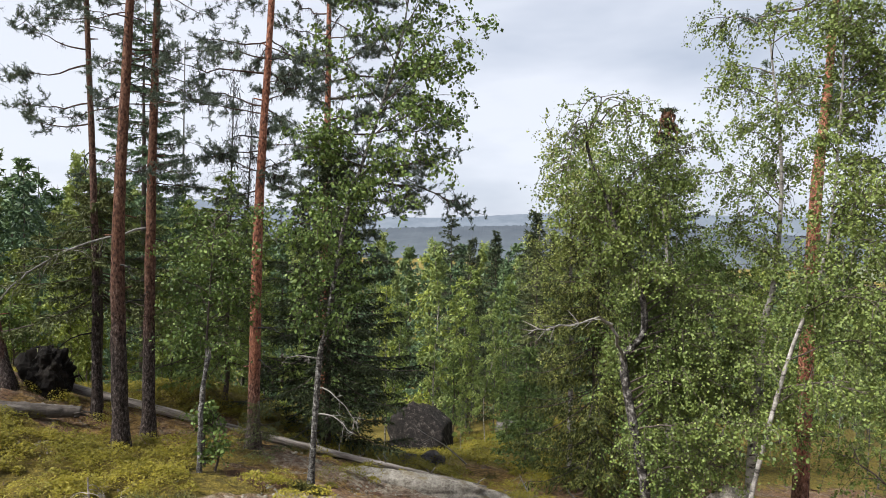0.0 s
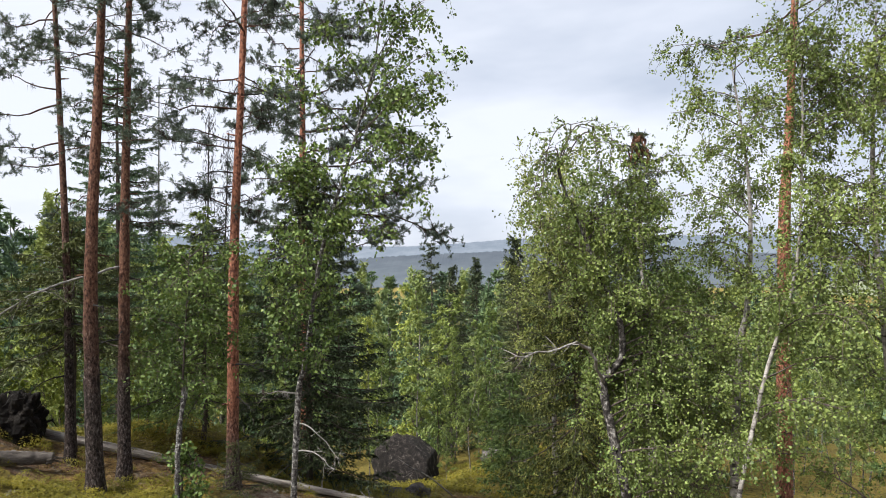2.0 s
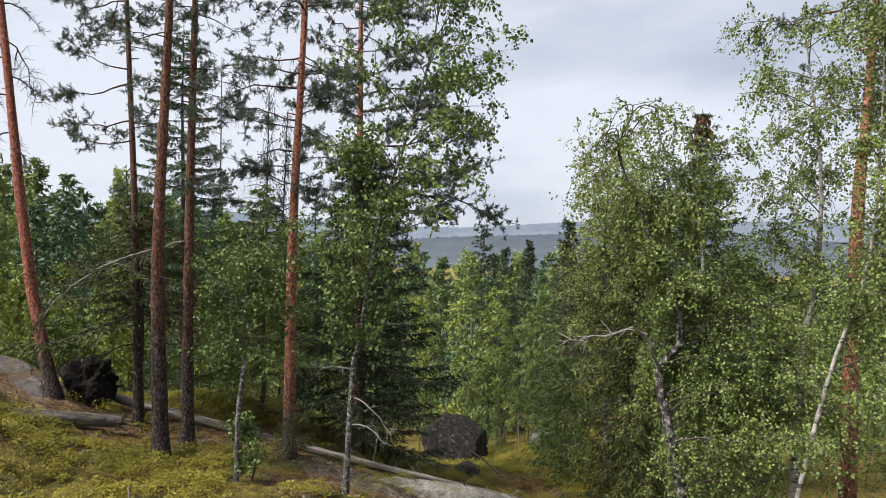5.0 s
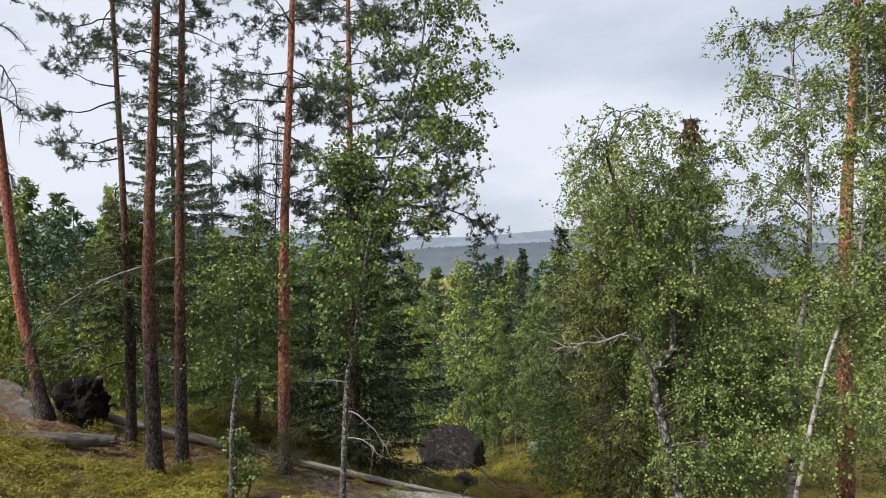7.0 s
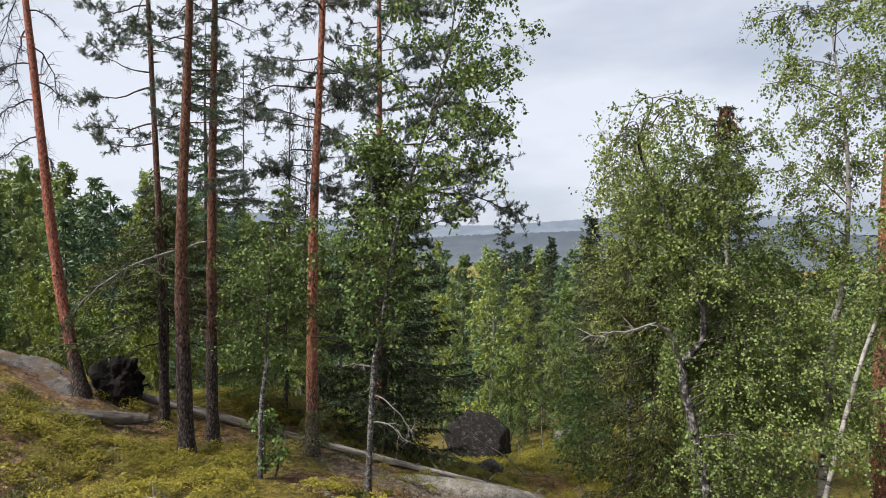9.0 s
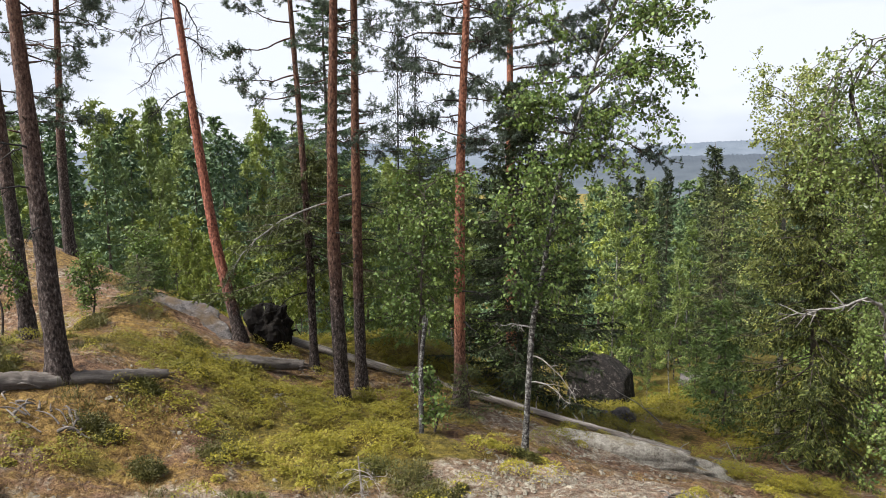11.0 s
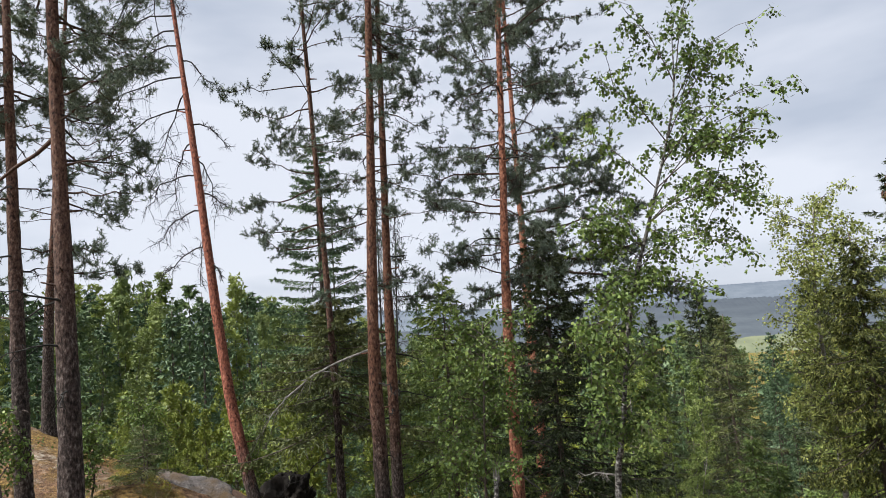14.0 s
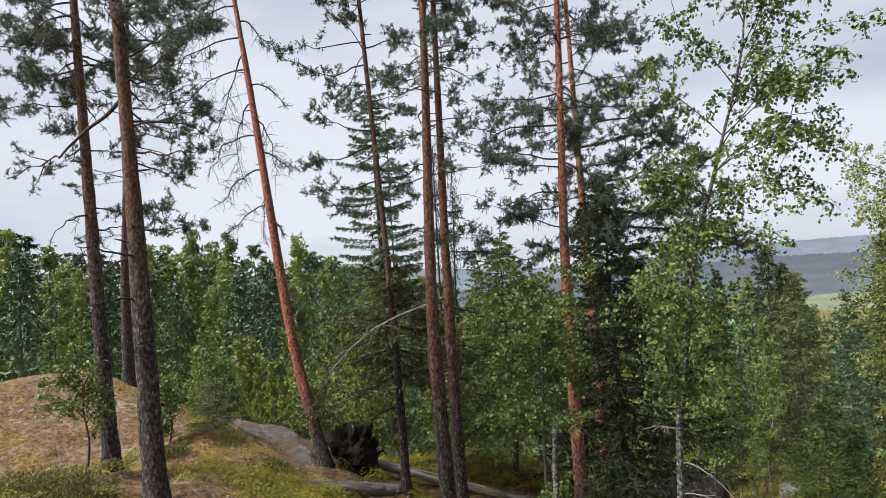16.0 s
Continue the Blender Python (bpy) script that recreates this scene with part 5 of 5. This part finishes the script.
def rock(name, place, size, turn, mat, seed, label, amount=0.22, flat=0.35, sub=4, tilt=0.0, dip=0.0, group="", top=9.0, cuts=()):
    bm = bmesh.new()
    bmesh.ops.create_icosphere(bm, subdivisions=sub, radius=1.0)
    off = Vector((seed * 3.7, seed * 1.3, seed * 2.1))
    for v in bm.verts:
        p = v.co.copy()
        d = noise.noise(p * 0.9 + off) * amount * 1.6 + noise.noise(p * 2.3 + off) * amount * 0.7 + noise.noise(p * 6 + off) * amount * 0.22
        cell = noise.voronoi(p * 1.3 + off)[0]
        d += (cell[1] - cell[0]) * amount * 0.5
        v.co = p * (1 + d)
        for cut, keep in cuts:
            over = v.co.dot(Vector(cut)) - keep
            if over > 0:
                v.co -= Vector(cut) * over * 0.9
        v.co.z = max(min(v.co.z, top + 0.15 * (v.co.z - top) if v.co.z > top else v.co.z), -flat)
        v.co.x, v.co.y, v.co.z = v.co.x * size[0], v.co.y * size[1], v.co.z * size[2]
    me = bpy.data.meshes.new(name)
    bm.to_mesh(me)
    bm.free()
    me.polygons.foreach_set("use_smooth", [True] * len(me.polygons))
    me.materials.append(mat)
    ob = new(name, me)
    ob.matrix_world = pose(*place, tilt, dip, turn)
    return tagged(ob, label, "rock", group)


rock("boulder", (-1.12, 21.9, -6.45), (1.08, 1.0, 1.12), 20, M_BOULDER, 1, "big dark boulder with lichen and a mossy cap", 0.3, 0.7, 5, cuts=(((-0.94, -0.34, 0.0), 0.72), ((0.5, -0.3, 0.81), 0.72), ((-0.2, -0.75, 0.63), 0.7), ((0.85, -0.5, 0.15), 0.86), ((-0.6, 0.1, 0.79), 0.9)))
rock("stone", (1.75, 23.2, gz(1.75, 23.2) + 0.12), (0.5, 0.45, 0.36), 10, M_SLAB, 2, "pale stone among shrubs below the log", group="stones")
rock("stone", (2.5, 20.8, gz(2.5, 20.8) + 0.1), (0.45, 0.4, 0.32), 60, M_SLAB, 3, "pale stone half sunk in greenery", group="stones")
rock("stone", (-0.25, 16.2, gz(-0.25, 16.2) + 0.1), (0.3, 0.25, 0.22), 30, M_SLAB, 4, "small grey mossy stone near the log", group="stones")
rock("stone", (-0.75, 15.6, gz(-0.75, 15.6) + 0.08), (0.25, 0.22, 0.18), 70, M_SLAB, 5, "small grey mossy stone near the log", group="stones")
rock("stone", (3.6, 8.6, gz(3.6, 8.6) + 0.45), (0.35, 0.3, 0.35), 40, M_PALE, 6, "pale stone at the foot of the birches", group="stones")
rock("rock_slab", (-8.1, 11.45, -2.57), (1.05, 0.62, 0.3), -6, M_SLAB, 7, "smooth grey rock slab sloping down to the pine", 0.3, 0.6, 5, 20, 23, top=0.4)
rock("earth_bank", (-7.95, 12.15, -2.62), (0.9, 0.24, 0.24), -6, M_EARTH, 17, "dark overhanging bank of earth and roots behind the slab", 0.3, 0.6, 5, 0, 20)
rock("rock_slab", (-0.5, 11.5, gz(-0.5, 11.5) - 0.1), (1.6, 0.42, 0.3), 13, M_PALE, 8, "pale lichened rock hump beside the log", 0.3, 0.4, 5, 0, 9)
rock("stone", (0.35, 7.0, gz(0.35, 7.0) - 0.02), (0.34, 0.24, 0.14), 25, M_SLAB, 10, "grey broken stone on the lichened rock", 0.4, group="stones")


# ---- logs, snags and roots ----
def log(name, a, b, r0, r1, mat, seed, label, bend=0.0, stubs=6, rough=0.05):
    rng = np.random.default_rng(seed)
    a, b = np.asarray(a, float), np.asarray(b, float)
    place = (a + b) / 2
    n = 60
    t = np.linspace(0, 1, n)
    ln = np.linalg.norm(b - a)
    path = np.stack([(t - 0.5) * ln, np.cumsum(rng.normal(size=n)) * 0.005, bend * np.sin(np.pi * t) + np.cumsum(rng.normal(size=n)) * 0.0025], -1)
    ob = thing(name, place, label, "log", "fallen logs")
    ob.rotation_euler = Vector(b - a).to_track_quat("X", "Z").to_euler()
    s = Soup()
    s.tube(path, (r0 + (r1 - r0) * t) * (1 + rough * np.cumsum(rng.normal(size=n)) * 0.2), 18, rough * 0.7, rng)
    for k in range(9 if rough > 0.08 else 0):
        end = -1 if k % 2 else 0
        a = rng.uniform(0, 2 * np.pi)
        q = path[end] + np.array([0, math.cos(a), math.sin(a)]) * (r1 if end else r0) * 0.7
        away = unit(np.array([1.0 if end else -1.0, 0.25 * rng.normal(), 0.25 * rng.normal()]))
        s.tube([q - away * 0.1, q + away * rng.uniform(0.05, 0.22)], [0.02, 0.003], 4)
    body = part("trunk", s, mat, ob, smooth=True)
    for q in rng.uniform(0.05, 0.98, stubs):
        p = along(path, q)
        d = unit(rng.normal(size=3) + np.array([0, 0, 0.7]))
        s = Soup()
        l = r0 + rng.uniform(0.04, 0.2)
        s.tube([p, p + d * l * 0.6, p + d * l + rng.normal(size=3) * 0.02], [0.016, 0.011, 0.005], 5)
        part("branch_stub", s, mat, body)
    return ob


log("fallen_log", (-6.75, 12.6, -2.9), (0.97, 13.43, -4.82), 0.086, 0.058, M_LOG, 1, "long bare grey fallen trunk lying down the slope", -0.03, 14)
log("fallen_log", (1.45, 13.5, -4.98), (2.9, 13.9, -5.32), 0.08, 0.05, M_DARKLOG, 2, "dark broken end of the fallen trunk", 0, 6, 0.085)
log("fallen_log", (-5.55, 11.25, -2.98), (-7.0, 9.9, -2.55), 0.09, 0.12, M_DARKLOG, 3, "rotten dark log beside the root plate", 0, 3, 0.085)
log("fallen_log", (-5.9, 8.3, -2.26), (-7.1, 6.6, -1.96), 0.06, 0.115, M_DARKLOG, 4, "weathered grey log below the stout pine", 0, 5, 0.085)


def root_plate():
    rng = np.random.default_rng(12)
    place = np.array([-6.78, 12.25, -2.62])
    ob = thing("root_plate", place, "upturned black root plate of the fallen tree", "roots")
    bm = bmesh.new()
    bmesh.ops.create_icosphere(bm, subdivisions=5, radius=1.0)
    for v in bm.verts:
        p = v.co.copy()
        k = 1 + 0.42 * noise.noise(p * 1.4) + 0.24 * noise.noise(p * 3.1) + 0.1 * noise.noise(p * 9)
        v.co = Vector((p.x * 0.42, p.y * 0.34, p.z * 0.46)) * k
    me = bpy.data.meshes.new("earth")
    bm.to_mesh(me)
    bm.free()
    me.materials.append(M_PEAT)
    new("earth", me).parent = ob
    for k in range(9):
        a = rng.uniform(0, 2 * np.pi)
        d = np.array([math.cos(a) * 0.9, -0.2 + 0.3 * rng.normal(), math.sin(a)])
        p = unit(d) * 0.3
        l = rng.uniform(0.15, 0.34)
        s = Soup()
        s.tube([p, p + d * l * 0.5 + rng.normal(size=3) * 0.05, p + d * l + rng.normal(size=3) * 0.09], [0.035, 0.02, 0.006], 6, 0.1, rng)
        part("root", s, M_PEAT, ob)


root_plate()

sp = base(-2.72, 9.3)
snag = thing("birch_snag", sp, "broken white birch stump, bare and weathered", "snag")
s = Soup()
pth = spline([(0, 0, -0.2), (0.01, 0.02, 0.6), (-0.02, 0.12, 1.0), (0.01, 0.25, -1.68 - sp[2])], 16)
s.tube(pth, np.linspace(0.034, 0.028, 16) * (1 + 0.12 * np.sin(np.arange(16) * 1.9)), 12, 0.16)
part("trunk", s, M_GREY_BIRCH, snag, smooth=True)
s = Soup()
r_s = np.random.default_rng(2)
for k in range(7):
    a = k * 0.9
    q = pth[-1] + np.array([0.03 * math.cos(a), 0.03 * math.sin(a), 0])
    s.tube([q - [0, 0, 0.05], q + [0, 0, r_s.uniform(0.02, 0.12)]], [0.014, 0.003], 4)
part("splinters", s, M_DEADWOOD, snag)

# bare dead stems against the sky
for k, (x, y, top, lean_x) in enumerate(((-16.7, 38.0, 11.0, 0.2), (-13.9, 38.0, 8.9, 0.3), (-13.2, 38.6, 7.8, 0.5))):
    b0 = np.array(base(x, y))
    stem = thing("dead_birch", b0, "thin leafless dead birch with hanging twigs", "tree", "dead birches")
    rng = np.random.default_rng(200 + k)
    c = spline([(0, 0, -0.3), (0.05, 0, 0.4 * (top - b0[2])), (lean_x, 0, top - b0[2])], 24)
    s = Soup()
    s.tube(c, np.linspace(0.11, 0.025, 24), 7, 0.06, rng)
    part("trunk", s, M_GREY_BIRCH if k == 0 else M_LICHEN_TWIG, stem, smooth=True)
    for q in rng.uniform(0.5, 0.98, 11):
        a = rng.choice([0.2, 2.9]) + rng.normal() * 0.5
        part("branch", dead_branch(along(c, q), unit(np.array([math.cos(a), math.sin(a), 0.5])), rng.uniform(0.8, 2.6), 0.024, rng, 0.5, 9), M_LICHEN_TWIG, stem)
    if k:
        s = Soup()
        at = np.array([along(c, q) for q in rng.uniform(0.62, 1.0, 600)]) + rng.normal(size=(600, 3)) * [0.2, 0.2, 0.1]
        down = unit(rng.normal(size=at.shape) * [0.35, 0.35, 0.2] - np.array([0, 0, 1]))
        s.blades(at, down, unit(np.cross(down, rand_dirs(600, rng))), rng.uniform(0.1, 0.4, 600), 0.045)
        tagged(part("hanging_lichen", s, M_BEARD, stem, "dark beard lichen"), kind="stuff")

# bleached sticks near the end of the log
for k, pts in enumerate(([(2.8, 13.7, -5.3), (2.72, 13.75, -5.12), (2.55, 13.8, -4.98), (2.6, 13.8, -4.85)], [(2.0, 13.6, -5.2), (1.75, 13.6, -4.9), (1.6, 13.6, -4.6)],
                         [(0.55, 15.2, -5.0), (0.1, 15.0, -4.55), (-0.35, 15.0, -4.3)])):
    pts = np.array(pts)
    st = thing("dead_stick", pts[0], "bleached crooked dead stick", "stick", "dead sticks")
    rng = np.random.default_rng(300 + k)
    c = spline(pts - pts[0], 12)
    s = Soup()
    s.tube(c, np.linspace(0.022, 0.006, 12), 5, 0.08, rng)
    for f in rng.uniform(0.3, 1, 7):
        p = along(c, f)
        d = unit(rng.normal(size=3))
        s.tube([p, p + d * 0.15, p + d * 0.3 + rng.normal(size=3) * 0.04], [0.007, 0.004, 0.002], 3)
    part("stem", s, M_DEADWOOD, st)


# ---- saplings on the outcrop ----
spruce(base(-2.45, 10.8), 0.8, 0.3, 501, "low brownish spruce bush at the foot of the pine", M_BROWN_SPRUCE, "bushes", "spruce_bush", whorl=0.14, per=5, twigs=6, blades=6, blade=0.045, width=0.012, skirt=0.05, power=0.5)
spruce(base(-8.85, 11.15), 0.95, 0.4, 502, "withered brown spruce sapling on the outcrop", M_BROWN_SPRUCE, "bushes", "spruce_bush", whorl=0.12, per=5, twigs=6, blades=8, blade=0.05, width=0.01, skirt=0.1, ragged=0.5)
spruce(base(-9.6, 12.2), 1.1, 0.6, 503, "small green spruce sapling behind the slab", M_SPRUCE_YOUNG, "bushes", "spruce_bush", whorl=0.14, per=6, twigs=7, blades=10, blade=0.06, width=0.014)
for k, (x, y, h, leaf, reach) in enumerate(((-8.25, 7.9, 1.2, 0.045, 0.45), (-2.6, 9.5, 0.75, 0.05, 0.2), (-9.9, 12.6, 1.5, 0.05, 0.4), (-10.6, 13.4, 1.7, 0.05, 0.45), (-8.2, 13.2, 1.3, 0.05, 0.4), (-9.2, 10.4, 1.0, 0.045, 0.3))):
    p0 = np.array(base(x, y))
    pp = [p0, p0 + [0.05, 0.02, 0.35 * h], p0 + [-0.06, 0.05, 0.7 * h], p0 + [-0.02, 0.02, h]]
    birch(p0, pp, 0.018, 520 + k, "slender leafy sapling on the outcrop", tips_round(pp, 5 if k == 1 else 8 if k == 0 else 12, reach, 0.55 if k == 0 else 0.3, 0.98, 520 + k, 0.5, (-0.1, 0, 0)), M_TWIG, M_BIRCH_DEEP, leaf, 3, 8, 0.2, 0.2, 2, "saplings", "birch_sapling", 6)


# ---- undergrowth ----
def spots(share, box, count, rng, power=1.5):
    x, y = rng.uniform(box[0], box[1], count), rng.uniform(box[2], box[3], count)
    rough = np.array([noise.noise((u * 1.1, v * 1.1, 9.3)) + 0.6 * noise.noise((u * 3.3, v * 3.3, 2.3)) for u, v in zip(x, y)])
    keep = rng.random(count) < np.clip(share(x, y) * (1 + 0.6 * rough) + 0.75 * rough, 0, 1) ** power
    return x[keep], y[keep]


def domes(x, y, rng, per, spread, height, leaf, wide=0.6, up=0.35):
    """Low bushes: leaves over a dome at each spot."""
    s = Soup()
    n = len(x)
    size = rng.uniform(0.35, 1.35, (n, 1))
    r = np.sqrt(rng.random((n, per))) * spread * size
    th = rng.uniform(0, 2 * np.pi, (n, per))
    px, py = x[:, None] + r * np.cos(th), y[:, None] + r * np.sin(th)
    top = height * size * np.sqrt(np.clip(1.05 - (r / (spread * size)) ** 2, 0, 1))
    pz = ground_z(px, py) + top * rng.uniform(0.66, 1.0, (n, per)) + 0.02
    d = unit(rand_dirs(n * per, rng) * [1, 1, up])
    side = unit(np.cross(d, unit(0.55 * rand_dirs(n * per, rng) + np.array([0, 0, 1]))))
    l = leaf * rng.uniform(0.6, 1.4, n * per)
    s.blades(np.stack([px, py, pz], -1).reshape(-1, 3), d, side, l, l * wide * 1.3)
    return s


def tufts(x, y, rng, per, spread, height, width):
    """Upright blades in tufts."""
    s = Soup()
    n = len(x)
    size = np.repeat(rng.uniform(0.6, 1.3, n), per)
    px = np.repeat(x, per) + rng.normal(size=n * per) * spread * size
    py = np.repeat(y, per) + rng.normal(size=n * per) * spread * size
    d = unit(rng.normal(size=(n * per, 3)) * [0.5, 0.5, 0.25] + np.array([0, 0, 0.9]))
    side = unit(np.cross(d, rand_dirs(n * per, rng)))
    s.blades(np.stack([px, py, ground_z(px, py) - 0.01], -1), d, side, height * size * rng.uniform(0.4, 1.2, n * per), width)
    return s


def cushions(x, y, rng, size):
    """Small rounded lumps pressed on the ground."""
    s = Soup()
    n = len(x)
    r = size * rng.uniform(0.35, 1.0, n) ** 2 * 2.4
    th = np.arange(6) * np.pi / 3
    ring = np.stack([np.cos(th), np.sin(th)], -1)[None] * rng.uniform(0.45, 1.3, (n, 6, 1)) * r[:, None, None]
    z = ground_z(x, y)
    low = np.concatenate([np.stack([x, y], -1)[:, None] + ring, (z[:, None, None] - 0.02) * np.ones((n, 6, 1))], -1)
    high = np.concatenate([np.stack([x, y], -1)[:, None] + ring * 0.62, (z + r * 0.1)[:, None, None] + rng.normal(size=(n, 6, 1)) * 0.1 * r[:, None, None]], -1)
    top = np.stack([x, y, z + r * 0.13], -1)[:, None]
    v = np.concatenate([low, high, top], 1)
    f = [[k, (k + 1) % 6, 6 + (k + 1) % 6, 6 + k] for k in range(6)]
    t = [[6 + k, 6 + (k + 1) % 6, 12] for k in range(6)]
    b = (np.arange(n) * 13)[:, None, None]
    s.v.append(v.reshape(-1, 3))
    s.n = n * 13
    s.f += [(np.array(f)[None] + b).reshape(-1, 4), (np.array(t)[None] + b).reshape(-1, 3)]
    return s


def litter(x, y, rng, length):
    s = Soup()
    n = len(x)
    a = rng.uniform(0, 2 * np.pi, n)
    l = length * rng.uniform(0.3, 1.4, n)
    d = np.stack([np.cos(a), np.sin(a)], -1) * l[:, None]
    w = np.stack([-np.sin(a), np.cos(a)], -1) * 0.006
    p = np.stack([x, y], -1)
    quad = np.stack([p - w, p + w, p + d + w * 0.5, p + d - w * 0.5], 1)
    z = ground_z(quad[..., 0], quad[..., 1]) + 0.035 + rng.uniform(0, 0.02, (n, 1))
    s.add(np.concatenate([quad, z[..., None]], -1), np.arange(n * 4).reshape(-1, 4))
    return s


def dry_share(x, y):
    return np.clip(0.45 + 0.6 * moss_share(x, y) - 0.5 * rock_share(x, y) - 0.6 * shrub_share(x, y), 0, 1)


def open_share(x, y):
    return np.clip(0.25 + 0.8 * rock_share(x, y) - 0.8 * shrub_share(x, y) - 0.3 * moss_share(x, y), 0, 1)


NEAR = (-13, 4, 3.5, 16)
r_u = np.random.default_rng(1)
x, y = spots(shrub_share, (-12, 6, 5.5, 16), 3900, r_u)
tagged(new("blueberry_shrubs", domes(x, y, r_u, 215, 0.21, 0.2, 0.024, up=0.6).mesh("blueberry_shrubs", M_BLUEBERRY)), "yellow-green blueberry shrubs covering the slope", "shrubs", kind="stuff")
x, y = spots(lambda u, v: 0.85 - 1.6 * blob(u, v, 1.0, 15.3, 0.7, 0.9) - 1.5 * blob(u, v, -1.2, 20.8, 0.8, 0.6), (-4, 5, 15, 24), 900, r_u)
tagged(new("mossy_shrubs", domes(x, y, r_u, 110, 0.4, 0.2, 0.04, up=0.9).mesh("mossy_shrubs", M_BLUEBERRY)), "yellow-green shrubs and moss round the boulder", "shrubs", kind="stuff")
x, y = spots(dry_share, NEAR, 700, r_u, 2.0)
tagged(new("heather", tufts(x, y, r_u, 90, 0.09, 0.16, 0.008).mesh("heather", M_HEATHER)), "brown-green heather tufts on the rock", "shrubs", kind="stuff")
x, y = spots(dry_share, NEAR, 5200, r_u, 1.2)
tagged(new("dry_grass", tufts(x, y, r_u, 22, 0.07, 0.055, 0.007).mesh("dry_grass", M_GRASS)), "short dry straw-coloured grass and moss tips", "grass", kind="stuff")
x, y = spots(open_share, (-7, 3, 4.5, 12), 7000, r_u, 1.3)
tagged(new("lichen_cushions", cushions(x, y, r_u, 0.02).mesh("lichen_cushions", M_LICHEN, True)), "pale grey lichen cushions on the rock", "lichen", kind="stuff")
x, y = spots(lambda u, v: 0.7 + 0 * u, NEAR, 4000, r_u, 1.0)
tagged(new("needle_litter", litter(x, y, r_u, 0.08).mesh("needle_litter", M_LITTER)), "brown twigs and needles strewn over the ground", "litter", kind="stuff")

# ---- heather bushes and dead wood in the foreground ----
for k, (x, y, size) in enumerate(((-4.98, 6.78, 0.85), (-3.5, 6.4, 0.9), (-5.7, 6.9, 0.75), (-3.26, 5.05, 0.7), (-2.3, 7.7, 1.1), (-6.0, 8.0, 1.0), (-4.6, 7.5, 1.2), (-2.9, 7.9, 0.9),
                                  (-1.9, 7.4, 0.8), (-7.0, 10.4, 1.2), (-8.6, 9.9, 1.2), (-6.2, 9.2, 0.9), (-9.6, 9.4, 1.1), (-1.2, 9.3, 0.7), (-8.0, 7.2, 1.4), (-8.5, 7.35, 1.4), (-7.6, 6.9, 1.3), (-9.0, 7.7, 1.4), (-7.3, 7.1, 1.1), (-9.4, 8.6, 1.2))):
    r_h = np.random.default_rng(700 + k)
    p0 = np.array([x, y, gz(x, y)])
    bush = thing("heather_bush", p0, "low rounded clump of dark green heather", "shrub", "heather bushes")
    m = 7
    bx, by = r_h.normal(size=m) * 0.13 * size, r_h.normal(size=m) * 0.1 * size
    sp2 = Soup()
    at = np.stack([np.repeat(bx, 420), np.repeat(by, 420), np.zeros(m * 420)], -1)
    d = unit(r_h.normal(size=at.shape) * [0.75, 0.75, 0.4] + np.array([0, 0, 0.75]))
    reach = r_h.uniform(0.02, 1, len(at)) ** 0.6 * np.repeat(r_h.uniform(0.1, 0.24, m), 420) * size
    at = at + d * reach[:, None]
    at[:, 2] += ground_z(at[:, 0] + x, at[:, 1] + y) - p0[2]
    lean_to = unit(d + 0.6 * r_h.normal(size=at.shape))
    sp2.blades(at, lean_to, unit(np.cross(lean_to, rand_dirs(len(at), r_h))), r_h.uniform(0.02, 0.04, len(at)), 0.014)
    part("foliage", sp2, M_HEATHER_GREEN if k % 2 else M_HEATHER, bush)

# a dead spruce sapling, white and bare, in a tangle of dry twigs
p0 = np.array(base(-2.1, 6.0))
sapling = thing("dead_sapling", p0, "bleached dead spruce sapling with brittle side twigs", "sapling")
r_d = np.random.default_rng(81)
c = spline([(0, 0, -0.1), (0.01, 0.0, 0.35), (-0.02, 0.01, 0.78)], 14)
s = Soup()
s.tube(c, np.linspace(0.014, 0.006, 14), 6, 0.08, r_d)
part("stem", s, M_LOG, sapling)
for k in range(30):
    a = r_d.uniform(0, 6.28)
    part("twig", dead_branch(along(c, r_d.uniform(0.15, 0.95)), unit(np.array([math.cos(a), math.sin(a), 0.1])), r_d.uniform(0.1, 0.32), 0.004, r_d, 0.7, 5), M_LOG, sapling)

# dark roots and curved sticks on the rock
for k, (x, y, n, wide, mat, words) in enumerate(((0.6, 7.75, 14, 0.45, M_DARKLOG, "dark tangle of dead juniper roots on the rock"), (-0.8, 6.85, 14, 0.3, M_DARKLOG, "dry brown tangle of dead heather stems"), (-6.05, 6.85, 14, 0.3, M_DARKLOG, "bleached broken branches strewn below the log"), (-6.5, 6.6, 10, 0.4, M_DARKLOG, "rotten grey branch pieces on the moss"))):
    p0 = np.array(base(x, y))
    ob = thing("dead_branches", p0, words, "branches", "dead branches")
    r_d = np.random.default_rng(90 + k)
    for _ in range(n):
        q = np.array([r_d.normal() * wide * 0.4, r_d.normal() * wide * 0.3, 0.0])
        a = r_d.uniform(0, 6.28)
        l = wide * r_d.uniform(0.4, 1.1)
        e = q + np.array([math.cos(a) * l, math.sin(a) * l * 0.7, 0])
        mid = (q + e) / 2 + r_d.normal(size=3) * [0.08 * l, 0.08 * l, 0]
        line = spline([q, mid, e], 9)
        line[:, 2] = ground_z(line[:, 0] + x, line[:, 1] + y) - p0[2] + 0.03 + np.sin(np.linspace(0, 3.1, 9)) * r_d.uniform(0.0, 0.06)
        s = Soup()
        s.tube(line, np.linspace(r_d.uniform(0.008, 0.022), 0.005, 9), 6, 0.1, r_d)
        part("branch", s, mat, ob)
